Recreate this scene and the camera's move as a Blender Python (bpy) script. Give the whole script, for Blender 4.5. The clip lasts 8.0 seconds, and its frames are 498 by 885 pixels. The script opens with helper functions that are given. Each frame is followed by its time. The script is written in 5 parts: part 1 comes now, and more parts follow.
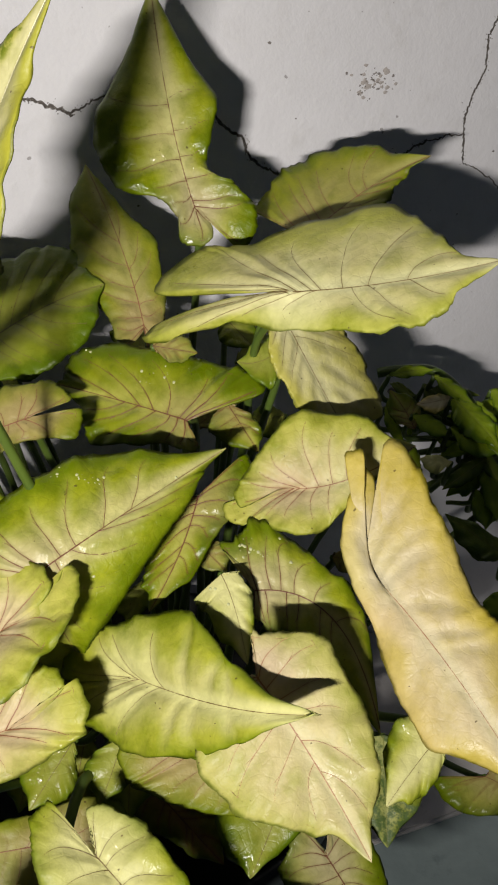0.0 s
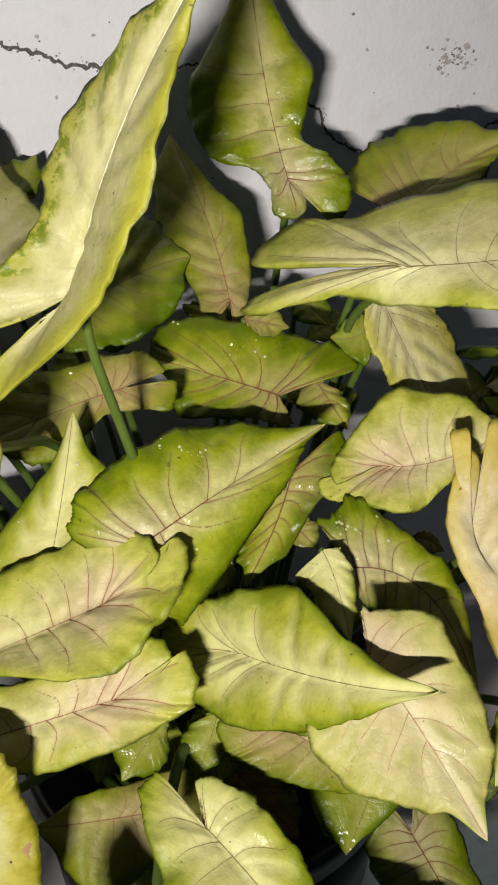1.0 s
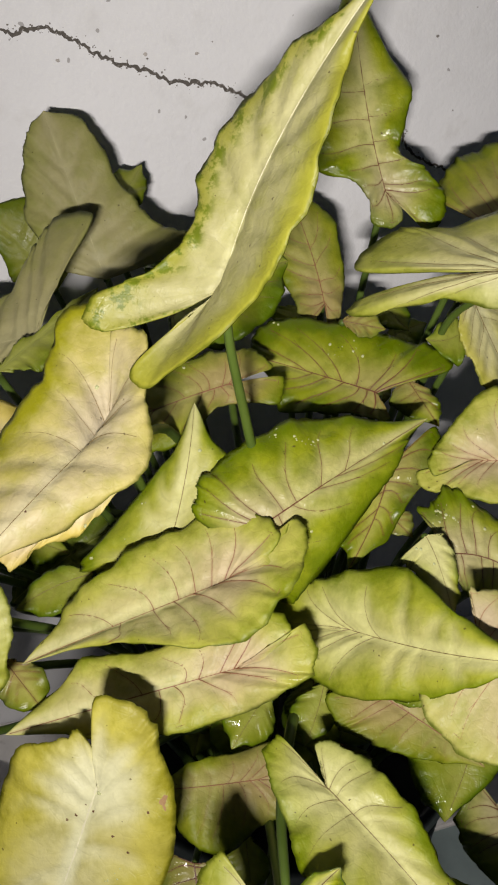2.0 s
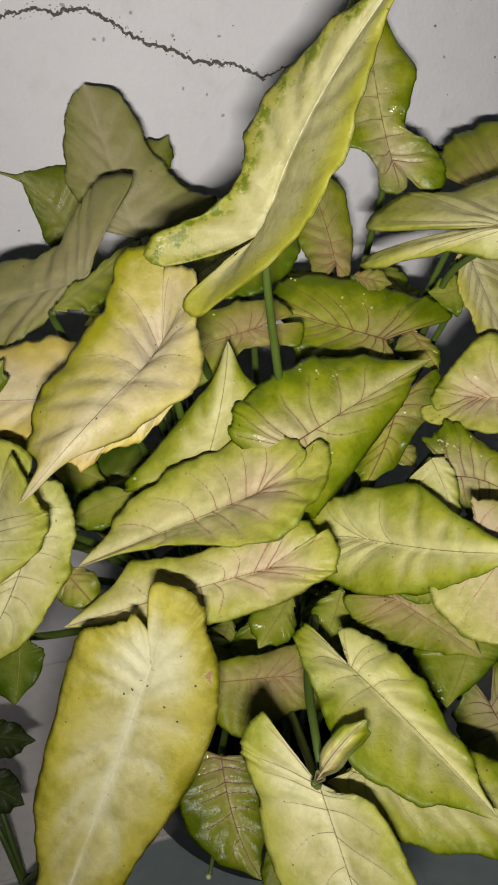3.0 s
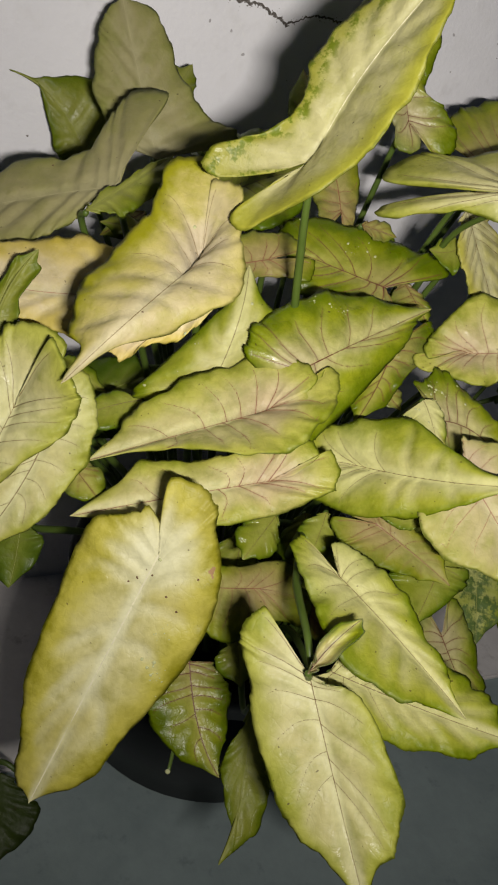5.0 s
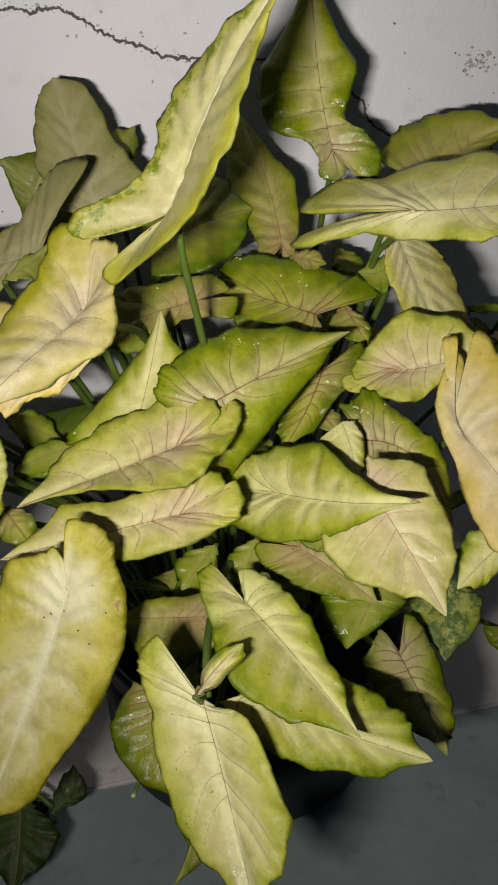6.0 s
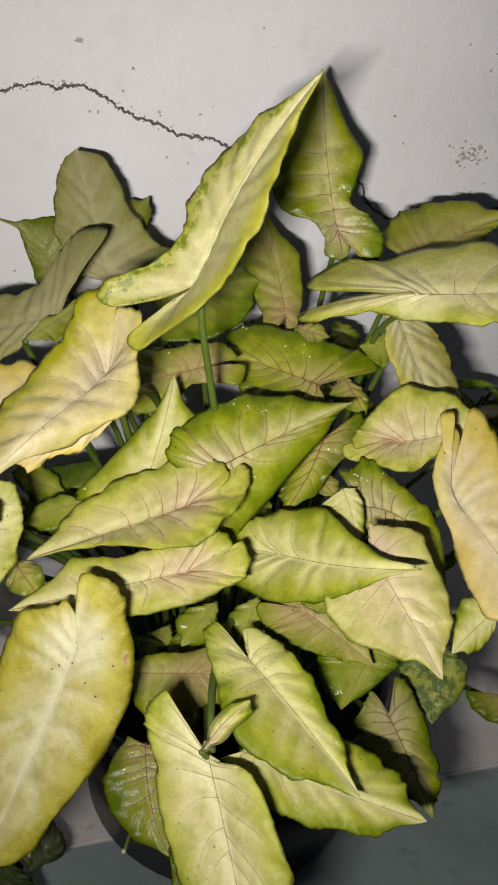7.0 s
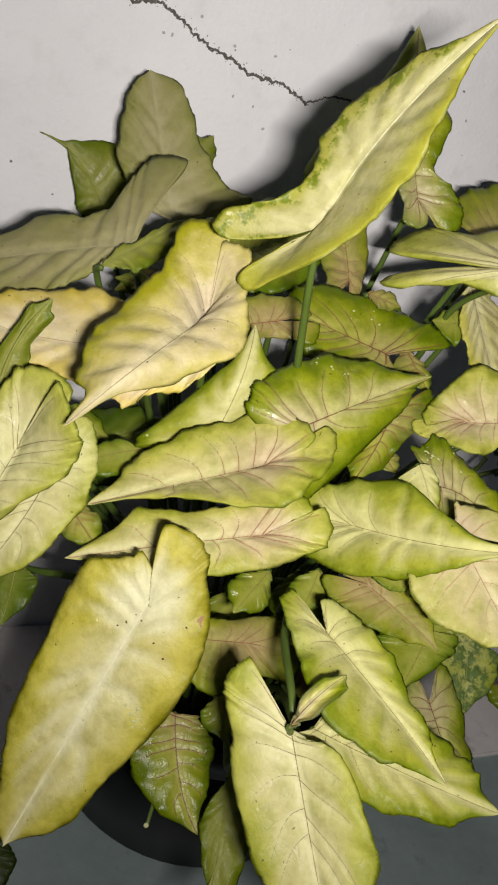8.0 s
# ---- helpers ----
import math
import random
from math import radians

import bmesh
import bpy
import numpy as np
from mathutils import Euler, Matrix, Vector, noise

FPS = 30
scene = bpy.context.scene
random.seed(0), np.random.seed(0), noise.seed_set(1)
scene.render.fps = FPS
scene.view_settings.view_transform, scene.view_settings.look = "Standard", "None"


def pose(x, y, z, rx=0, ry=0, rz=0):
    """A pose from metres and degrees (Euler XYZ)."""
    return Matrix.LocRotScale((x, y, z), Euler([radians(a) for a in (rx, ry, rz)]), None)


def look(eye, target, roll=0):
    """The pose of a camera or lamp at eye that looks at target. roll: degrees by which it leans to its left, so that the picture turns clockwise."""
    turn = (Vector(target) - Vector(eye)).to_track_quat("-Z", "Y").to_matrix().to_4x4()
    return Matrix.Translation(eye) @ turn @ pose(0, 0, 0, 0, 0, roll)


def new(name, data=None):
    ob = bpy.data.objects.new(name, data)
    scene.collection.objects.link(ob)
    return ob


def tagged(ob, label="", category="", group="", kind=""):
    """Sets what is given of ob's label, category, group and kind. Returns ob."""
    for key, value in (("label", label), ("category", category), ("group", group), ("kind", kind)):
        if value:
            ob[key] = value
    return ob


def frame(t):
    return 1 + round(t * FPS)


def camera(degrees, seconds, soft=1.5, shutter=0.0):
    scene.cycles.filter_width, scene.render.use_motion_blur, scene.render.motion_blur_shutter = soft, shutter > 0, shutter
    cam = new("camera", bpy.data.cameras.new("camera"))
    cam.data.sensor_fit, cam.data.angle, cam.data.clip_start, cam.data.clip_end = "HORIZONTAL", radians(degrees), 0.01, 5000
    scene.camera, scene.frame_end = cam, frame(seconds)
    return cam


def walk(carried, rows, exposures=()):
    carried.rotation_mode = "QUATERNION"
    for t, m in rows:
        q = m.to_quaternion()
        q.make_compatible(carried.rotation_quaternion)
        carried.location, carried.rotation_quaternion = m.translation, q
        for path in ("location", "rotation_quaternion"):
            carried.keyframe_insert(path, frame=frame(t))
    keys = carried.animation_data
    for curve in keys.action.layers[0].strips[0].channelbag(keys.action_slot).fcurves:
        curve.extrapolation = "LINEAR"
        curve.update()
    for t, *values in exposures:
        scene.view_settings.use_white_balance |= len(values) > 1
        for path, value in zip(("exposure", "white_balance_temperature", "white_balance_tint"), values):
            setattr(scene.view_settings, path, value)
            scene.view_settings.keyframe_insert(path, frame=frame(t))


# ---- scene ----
from mathutils.bvhtree import BVHTree

cam = camera(32.0, 8.0, soft=2.1)
METRES, EYE, TILT, LEAN, TURN = 0.85, 0.92, -35.0, 0.0, 0.0
ROWS = [
    (0.0, 0.0, 0.0, 0.0, 0.0, 0.0, -0.0),
    (0.5, -0.0309, 0.0047, -0.0078, 0.29, -0.71, -0.62),
    (1.0, -0.0674, 0.0055, -0.0055, 0.25, -1.22, -1.41),
    (1.5, -0.1078, -0.0083, -0.0058, 1.45, -0.48, -2.66),
    (3.0, -0.1742, -0.1218, -0.0787, -0.51, -0.34, -2.89),
    (3.5, -0.2191, -0.1487, -0.094, -3.53, -0.92, -4.98),
    (4.0, -0.2931, -0.1417, -0.1006, -6.7, -0.58, -9.03),
    (4.5, -0.3153, -0.1308, -0.1219, -8.49, -1.1, -11.24),
    (5.0, -0.2619, -0.152, -0.1345, -7.31, -1.26, -9.67),
    (6.5, -0.0165, -0.2113, -0.0907, 5.54, 0.88, -3.39),
    (7.0, -0.0986, -0.2272, -0.0996, 0.49, 3.1, -6.83),
    (7.5, -0.1913, -0.1926, -0.1202, -3.19, 2.95, -12.17),
    (8.0, -0.2514, -0.1689, -0.1433, -6.66, 3.05, -12.77),
]
walk(cam, [(t, pose(0, 0, EYE, TILT, LEAN, TURN) @ pose(METRES * x, METRES * y, METRES * z, 90 + pitch, roll, yaw)) for t, x, y, z, yaw, pitch, roll in ROWS],
     exposures=[(0.0, 0.12), (0.5, 0.12), (1.0, 0.12), (1.5, 0.06), (3.0, -0.22), (3.5, -0.22), (4.0, -0.08), (4.5, -0.03), (5.0, -0.19), (6.5, -0.16), (7.0, 0.0), (7.5, 0.03), (8.0, 0.08)])

# ---- light: the phone's torch, night all round ----
world = bpy.data.worlds.new("night")
world.use_nodes = True
scene.world = world
world.node_tree.nodes["Background"].inputs[0].default_value = (0.55, 0.7, 1.0, 1)
world.node_tree.nodes["Background"].inputs[1].default_value = 0.036

torch = new("torch_light", bpy.data.lights.new("torch_light", "AREA"))
torch.data.shape = "RECTANGLE"
torch.data.size, torch.data.size_y = 0.065, 0.010
torch.data.spread = radians(120)
torch.data.energy = 3.8
torch.data.color = (1.0, 0.945, 0.885)
torch.matrix_world = look((-0.148, -0.262, 0.922), (-0.03, 0.66, 0.67))


# ---- materials ----
def nodes_of(name):
    m = bpy.data.materials.new(name)
    m.use_nodes = True
    nt = m.node_tree
    return m, nt, nt.nodes["Principled BSDF"]


def add(nt, kind, **settings):
    n = nt.nodes.new(kind)
    for k, v in settings.items():
        if k == "op":
            n.operation = v
        elif k == "blend":
            n.blend_type, n.data_type = v, "RGBA"
        elif k == "attr":
            n.attribute_name = v
        elif k == "clamp":
            n.use_clamp = v
    return n


def put(nt, value, socket):
    if isinstance(value, bpy.types.NodeSocket):
        nt.links.new(value, socket)
    else:
        socket.default_value = value


def maths(nt, op, a, b=0.0, clamp=False):
    n = add(nt, "ShaderNodeMath", op=op, clamp=clamp)
    put(nt, a, n.inputs[0])
    put(nt, b, n.inputs[1])
    return n.outputs[0]


def ramp(nt, value, lo, hi, to_lo=0.0, to_hi=1.0):
    n = nt.nodes.new("ShaderNodeMapRange")
    n.interpolation_type = "SMOOTHSTEP"
    put(nt, value, n.inputs[0])
    for i, v in enumerate((lo, hi, to_lo, to_hi)):
        n.inputs[i + 1].default_value = v
    return n.outputs[0]


def mix(nt, fac, a, b, blend="MIX"):
    n = add(nt, "ShaderNodeMix", blend=blend)
    put(nt, fac, n.inputs[0])
    put(nt, a if isinstance(a, bpy.types.NodeSocket) else (*a, 1), n.inputs[6])
    put(nt, b if isinstance(b, bpy.types.NodeSocket) else (*b, 1), n.inputs[7])
    return n.outputs[2]


def noise_at(nt, scale, detail=3.0, rough=0.55, seed=None):
    n = nt.nodes.new("ShaderNodeTexNoise")
    n.noise_dimensions = "4D"
    c = nt.nodes.new("ShaderNodeTexCoord")
    nt.links.new(c.outputs["Object"], n.inputs["Vector"])
    n.inputs["Scale"].default_value = scale
    n.inputs["Detail"].default_value = detail
    n.inputs["Roughness"].default_value = rough
    if seed is None:
        o = nt.nodes.new("ShaderNodeObjectInfo")
        nt.links.new(maths(nt, "MULTIPLY", o.outputs["Random"], 40.0), n.inputs["W"])
    else:
        n.inputs["W"].default_value = seed
    return n.outputs[0]


def bump(nt, height, strength, distance, shader):
    b = nt.nodes.new("ShaderNodeBump")
    b.inputs["Strength"].default_value = strength
    b.inputs["Distance"].default_value = distance
    nt.links.new(height, b.inputs["Height"])
    nt.links.new(b.outputs[0], shader.inputs["Normal"])


def blade(name, centre, middle, edge, vein, start=0.45, mottle=0.0, gloss=0.42, splash=None, age=None, veins=0.45, glow=0.3, wet=0.5, heart=None, lean=0.0):
    """Leaf skin: pale along the ribs, greener to the margin, dark veins sunk in a quilted relief."""
    fresh = lambda c: (c[0], c[1], c[2] * 0.69)
    lush = lambda c: (c[0], c[1], c[2] * 0.5)
    centre, middle, edge = fresh(centre), (middle[0], middle[1], middle[2] * 0.55), lush(edge)
    m, nt, p = nodes_of(name)
    across = add(nt, "ShaderNodeAttribute", attr="across").outputs["Fac"]
    rib = add(nt, "ShaderNodeAttribute", attr="rib").outputs["Fac"]
    hub = add(nt, "ShaderNodeAttribute", attr="hub").outputs["Fac"]
    big = noise_at(nt, 22.0, 4.0, 0.6)
    fine = noise_at(nt, 160.0, 3.0)
    cloud = noise_at(nt, 55.0, 5.0, 0.65)
    half = lambda n: maths(nt, "SUBTRACT", n, 0.5)
    times = lambda a, k: maths(nt, "MULTIPLY", a, k)

    # the pale flush that follows the veins
    course = add(nt, "ShaderNodeAttribute", attr="vein").outputs["Fac"]
    halo = times(ramp(nt, maths(nt, "ADD", course, times(half(cloud), 0.004)), 0.0065, 0.0002), ramp(nt, across, 0.98, 0.35))

    spread = maths(nt, "ADD", across, maths(nt, "SUBTRACT", times(half(big), 0.85), times(halo, 0.12)))
    if lean:
        which = add(nt, "ShaderNodeAttribute", attr="half_side").outputs["Fac"]
        spread = maths(nt, "ADD", spread, times(times(which, ramp(nt, across, 0.0, 0.3)), lean))
    col = mix(nt, ramp(nt, spread, start - 0.35, start + 0.2), centre, middle)
    col = mix(nt, times(ramp(nt, cloud, 0.42, 0.68), 0.45), col, edge)
    col = mix(nt, ramp(nt, maths(nt, "ADD", spread, times(half(cloud), 0.6)), start + 0.12, start + 0.55), col, edge)
    pale = (min(0.70, centre[0] * 1.3), min(0.68, centre[1] * 1.33), min(0.5, centre[2] * 1.7))
    col = mix(nt, times(ramp(nt, rib, 0.010, 0.0), glow), col, pale)
    col = mix(nt, times(halo, glow * 0.46), col, pale)
    col = mix(nt, times(ramp(nt, maths(nt, "ADD", hub, times(half(cloud), 0.02)), 0.036, 0.004), 0.6 if heart else glow), col, heart or pale)
    if age:
        col = mix(nt, times(ramp(nt, noise_at(nt, 14.0, 2.0, seed=3.0), 0.5, 0.72), 0.7), col, age)
    if mottle:
        spots = ramp(nt, noise_at(nt, 115.0, 4.0, 0.7), 0.47, 0.58)
        which = add(nt, "ShaderNodeAttribute", attr="half_side").outputs["Fac"]
        col = mix(nt, times(ramp(nt, which, 0.2, -0.2), ramp(nt, across, 0.6, 1.0)), col, (0.34, 0.33, 0.035))
        fleck = times(times(spots, ramp(nt, spread, 0.44, 0.78)), ramp(nt, which, -1.0, 0.6, 0.12, 1.0))
        col = mix(nt, times(fleck, mottle), col, (0.13, 0.17, 0.008))
    if splash:
        col = mix(nt, ramp(nt, noise_at(nt, 95.0, 5.0, 0.7), 0.44, 0.56), col, splash)
    cells = nt.nodes.new("ShaderNodeTexVoronoi")
    cells.feature = "DISTANCE_TO_EDGE"
    where = nt.nodes.new("ShaderNodeTexCoord")
    nt.links.new(where.outputs["Object"], cells.inputs["Vector"])
    cells.inputs["Scale"].default_value = 135.0
    net = ramp(nt, cells.outputs["Distance"], 0.09, 0.0)
    col = mix(nt, times(net, veins * 0.07), col, vein)
    col = mix(nt, times(ramp(nt, course, 0.0016, 0.0003), veins * 0.35), col, vein)
    # dark leaf margin; the shadow outline along the edges is in this colour too
    rim = ramp(nt, maths(nt, "ADD", across, times(half(cloud), 0.10)), 0.95, 1.0)
    col = mix(nt, times(rim, 0.75), col, (edge[0] * 0.35, edge[1] * 0.4, edge[2] * 0.4))
    col = mix(nt, 0.4, col, mix(nt, fine, (0.5, 0.5, 0.45), (1.3, 1.3, 1.3)), "MULTIPLY")
    specks = ramp(nt, noise_at(nt, 330.0, 1.0), 0.745, 0.77)
    col = mix(nt, times(specks, 0.7), col, (0.06, 0.035, 0.015))
    nt.links.new(col, p.inputs["Base Color"])

    damp = times(ramp(nt, noise_at(nt, 26.0, 3.0, 0.6), 0.56, 0.63), wet)
    put(nt, maths(nt, "SUBTRACT", ramp(nt, fine, 0.3, 0.7, gloss, gloss + 0.14), times(damp, gloss * 1.1), clamp=True), p.inputs["Roughness"])
    p.inputs["Specular IOR Level"].default_value = 0.25
    h = maths(nt, "ADD", times(big, 2.2), maths(nt, "ADD", times(fine, 0.4), times(cloud, 0.9)))
    h = maths(nt, "ADD", h, times(times(noise_at(nt, 240.0, 2.0), damp), 0.5))
    h = maths(nt, "SUBTRACT", h, times(net, 0.05))
    bump(nt, h, 0.62, 0.0019, p)
    thin = nt.nodes.new("ShaderNodeBsdfTranslucent")
    nt.links.new(col, thin.inputs[0])
    blend = nt.nodes.new("ShaderNodeMixShader")
    blend.inputs[0].default_value = 0.14
    nt.links.new(p.outputs[0], blend.inputs[1])
    nt.links.new(thin.outputs[0], blend.inputs[2])
    nt.links.new(blend.outputs[0], nt.nodes["Material Output"].inputs[0])
    return m


TONES = {
    "cream": blade("leaf_cream", (0.60, 0.555, 0.37), (0.50, 0.45, 0.13), (0.24, 0.222, 0.006), (0.30, 0.24, 0.10), 0.62, age=(0.48, 0.42, 0.10), glow=0.95, veins=0.2, wet=0.6),
    "ivory": blade("leaf_ivory", (0.55, 0.51, 0.32), (0.43, 0.435, 0.14), (0.205, 0.24, 0.012), (0.22, 0.17, 0.09), 0.70, glow=0.7, veins=0.45, wet=0.4),
    "pale": blade("leaf_pale", (0.49, 0.465, 0.23), (0.37, 0.385, 0.07), (0.165, 0.215, 0.006), (0.16, 0.13, 0.05), 0.47, veins=0.42, glow=0.9),
    "pink": blade("leaf_pink", (0.56, 0.49, 0.34), (0.47, 0.445, 0.24), (0.27, 0.31, 0.04), (0.28, 0.14, 0.07), 0.72, veins=0.42, wet=0.25, glow=0.4, heart=(0.56, 0.43, 0.33)),
    "blush": blade("leaf_blush", (0.57, 0.52, 0.32), (0.475, 0.465, 0.16), (0.21, 0.25, 0.012), (0.22, 0.07, 0.035), 0.62, veins=0.7, glow=0.35, heart=(0.56, 0.41, 0.29)),
    "shell": blade("leaf_shell", (0.56, 0.48, 0.37), (0.52, 0.45, 0.26), (0.31, 0.30, 0.018), (0.30, 0.20, 0.10), 0.62, veins=0.4, wet=0.3, glow=0.4, heart=(0.57, 0.48, 0.38), lean=-0.24),
    "herb": blade("leaf_herb", (0.23, 0.30, 0.02), (0.17, 0.24, 0.012), (0.075, 0.14, 0.005), (0.10, 0.13, 0.03), 0.35, gloss=0.32, veins=0.25, wet=0.8),
    "lime": blade("leaf_lime", (0.48, 0.45, 0.23), (0.295, 0.325, 0.025), (0.125, 0.175, 0.003), (0.14, 0.06, 0.025), 0.40, gloss=0.28, veins=0.75, wet=1.0, heart=(0.46, 0.39, 0.24)),
    "green": blade("leaf_green", (0.36, 0.355, 0.09), (0.225, 0.26, 0.012), (0.105, 0.15, 0.003), (0.15, 0.035, 0.016), 0.30, gloss=0.28, veins=0.9, wet=1.0, heart=(0.37, 0.31, 0.13)),
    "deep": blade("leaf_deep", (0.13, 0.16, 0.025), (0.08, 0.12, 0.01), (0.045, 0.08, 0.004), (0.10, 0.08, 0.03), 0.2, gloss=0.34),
    "olive": blade("leaf_olive", (0.34, 0.315, 0.12), (0.26, 0.275, 0.03), (0.14, 0.18, 0.006), (0.22, 0.11, 0.05), 0.5, veins=0.6, heart=(0.39, 0.28, 0.14)),
    "back": blade("leaf_back", (0.33, 0.30, 0.20), (0.29, 0.275, 0.18), (0.23, 0.24, 0.11), (0.38, 0.33, 0.18), 0.6, gloss=0.5, wet=0.1),
    "sprig": blade("leaf_sprig", (0.265, 0.28, 0.06), (0.20, 0.235, 0.025), (0.095, 0.15, 0.005), (0.16, 0.12, 0.03), 0.4, gloss=0.3, wet=0.8),
    "dull": blade("leaf_dull", (0.25, 0.26, 0.07), (0.20, 0.22, 0.035), (0.12, 0.16, 0.008), (0.2, 0.2, 0.06), 0.4, gloss=0.4, wet=0.3),
    "mottled": blade("leaf_mottled", (0.42, 0.395, 0.26), (0.33, 0.32, 0.11), (0.24, 0.25, 0.012), (0.30, 0.27, 0.15), 0.72, mottle=0.95, wet=0.2, veins=0.3),
    "peach": blade("leaf_peach", (0.61, 0.51, 0.42), (0.58, 0.47, 0.22), (0.45, 0.36, 0.04), (0.38, 0.26, 0.15), 0.66, age=(0.58, 0.45, 0.24), veins=0.26, wet=0.25),
    "red": blade("leaf_red", (0.25, 0.15, 0.06), (0.17, 0.155, 0.02), (0.09, 0.12, 0.008), (0.18, 0.035, 0.025), 0.35, veins=0.8),
    "white": blade("leaf_white", (0.58, 0.54, 0.37), (0.50, 0.46, 0.20), (0.36, 0.35, 0.06), (0.36, 0.31, 0.18), 0.7, veins=0.4, wet=0.2),
    "variegated": blade("leaf_variegated", (0.36, 0.37, 0.15), (0.30, 0.33, 0.09), (0.18, 0.23, 0.03), (0.2, 0.2, 0.1), 0.5, splash=(0.09, 0.14, 0.035)),
    # near-black green: the dim light near the floor is partly in this colour
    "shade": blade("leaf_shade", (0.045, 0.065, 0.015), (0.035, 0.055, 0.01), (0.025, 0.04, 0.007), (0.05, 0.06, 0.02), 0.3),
}


def cord_skin(name, colour):
    m, nt, p = nodes_of(name)
    n = noise_at(nt, 90.0, 2.0)
    nt.links.new(mix(nt, n, tuple(c * 0.7 for c in colour), tuple(min(0.8, c * 1.3) for c in colour)), p.inputs["Base Color"])
    p.inputs["Roughness"].default_value = 0.5
    return m


DARK_RED, BROWN = cord_skin("vein_dark_red", (0.13, 0.045, 0.02)), cord_skin("vein_brown", (0.15, 0.10, 0.03))
RUST = cord_skin("vein_rust", (0.21, 0.085, 0.04))
ROSE, CREAMY = cord_skin("vein_rose", (0.33, 0.17, 0.09)), cord_skin("vein_creamy", (0.62, 0.58, 0.40))
GREENISH, FAINT = cord_skin("vein_greenish", (0.20, 0.21, 0.04)), cord_skin("vein_faint", (0.36, 0.33, 0.17))
# skin, half width of the midrib and of the side veins, in metres
VEINS = {
    "cream": (CREAMY, 0.0012, 0.0), "ivory": (BROWN, 0.00042, 0.00032), "pale": (BROWN, 0.00036, 0.00022),
    "pink": (ROSE, 0.00045, 0.00036), "blush": (RUST, 0.00048, 0.00040), "shell": (BROWN, 0.00034, 0.00022),
    "herb": (GREENISH, 0.0003, 0.0), "lime": (DARK_RED, 0.00046, 0.00040), "green": (DARK_RED, 0.0006, 0.00054),
    "deep": (GREENISH, 0.0004, 0.0002), "olive": (RUST, 0.0005, 0.00036), "back": (FAINT, 0.0004, 0.0), "dull": (GREENISH, 0.0004, 0.0), "sprig": (BROWN, 0.0004, 0.0003),
    "mottled": (CREAMY, 0.0006, 0.0), "peach": (ROSE, 0.00036, 0.0), "red": (DARK_RED, 0.0005, 0.0004),
    "white": (BROWN, 0.0004, 0.00024), "variegated": (GREENISH, 0.0004, 0.0), "shade": (GREENISH, 0.0004, 0.0),
}


def stem_skin():
    m, nt, p = nodes_of("stem_skin")
    n = noise_at(nt, 60.0)
    nt.links.new(mix(nt, n, (0.045, 0.08, 0.01), (0.10, 0.15, 0.025)), p.inputs["Base Color"])
    p.inputs["Roughness"].default_value = 0.42
    bump(nt, noise_at(nt, 300.0), 0.2, 0.0006, p)
    return m


def plaster():
    m, nt, p = nodes_of("wall_plaster")
    a, b = noise_at(nt, 3.0, 5.0, 0.6, 1.0), noise_at(nt, 40.0, 4.0, 0.6, 2.0)
    col = mix(nt, ramp(nt, a, 0.3, 0.7), (0.70, 0.695, 0.715), (0.78, 0.775, 0.80))
    col = mix(nt, maths(nt, "MULTIPLY", ramp(nt, b, 0.5, 0.8), 0.25), col, (0.50, 0.48, 0.45))
    dots = ramp(nt, noise_at(nt, 130.0, 1.0, 0.5, 5.0), 0.755, 0.775)
    col = mix(nt, maths(nt, "MULTIPLY", dots, 0.6), col, (0.16, 0.14, 0.13))
    nt.links.new(col, p.inputs["Base Color"])
    p.inputs["Roughness"].default_value = 0.75
    bump(nt, maths(nt, "ADD", b, maths(nt, "MULTIPLY", noise_at(nt, 220.0, 3.0, 0.6, 4.0), 0.5)), 0.35, 0.003, p)
    return m


def concrete(name, light, dark, stain, rough=0.7):
    m, nt, p = nodes_of(name)
    a, b = noise_at(nt, 5.0, 5.0, 0.6, 7.0), noise_at(nt, 60.0, 4.0, 0.65, 8.0)
    col = mix(nt, ramp(nt, a, 0.3, 0.7), dark, light)
    col = mix(nt, maths(nt, "MULTIPLY", ramp(nt, noise_at(nt, 26.0, 4.0, 0.7, 9.0), 0.56, 0.72), 0.65), col, stain)
    col = mix(nt, 0.4, col, mix(nt, b, (0.6, 0.6, 0.6), (1.3, 1.3, 1.3)), "MULTIPLY")
    nt.links.new(col, p.inputs["Base Color"])
    p.inputs["Roughness"].default_value = rough
    bump(nt, b, 0.4, 0.002, p)
    return m


def plain(name, light, dark, rough, scale=40.0, relief=0.001, metal=0.0):
    m, nt, p = nodes_of(name)
    nt.links.new(mix(nt, noise_at(nt, scale, 4.0), dark, light), p.inputs["Base Color"])
    p.inputs["Roughness"].default_value = rough
    p.inputs["Metallic"].default_value = metal
    bump(nt, noise_at(nt, scale * 4, 4.0), 0.4, relief, p)
    return m


STEM = stem_skin()
PLASTER = plaster()
LEDGE = concrete("pale_concrete", (0.70, 0.67, 0.65), (0.58, 0.55, 0.53), (0.32, 0.29, 0.265))
FLOOR = concrete("grey_blue_floor", (0.275, 0.335, 0.33), (0.20, 0.25, 0.25), (0.13, 0.16, 0.165), 0.5)
CRACK = plain("crack_dirt", (0.16, 0.14, 0.125), (0.05, 0.045, 0.04), 0.95, 200.0)
CRUMB = plain("grey_crumb", (0.26, 0.24, 0.225), (0.15, 0.135, 0.125), 0.95, 150.0)
CHIP = plain("bare_render", (0.52, 0.48, 0.455), (0.34, 0.31, 0.29), 0.95, 120.0, 0.002)
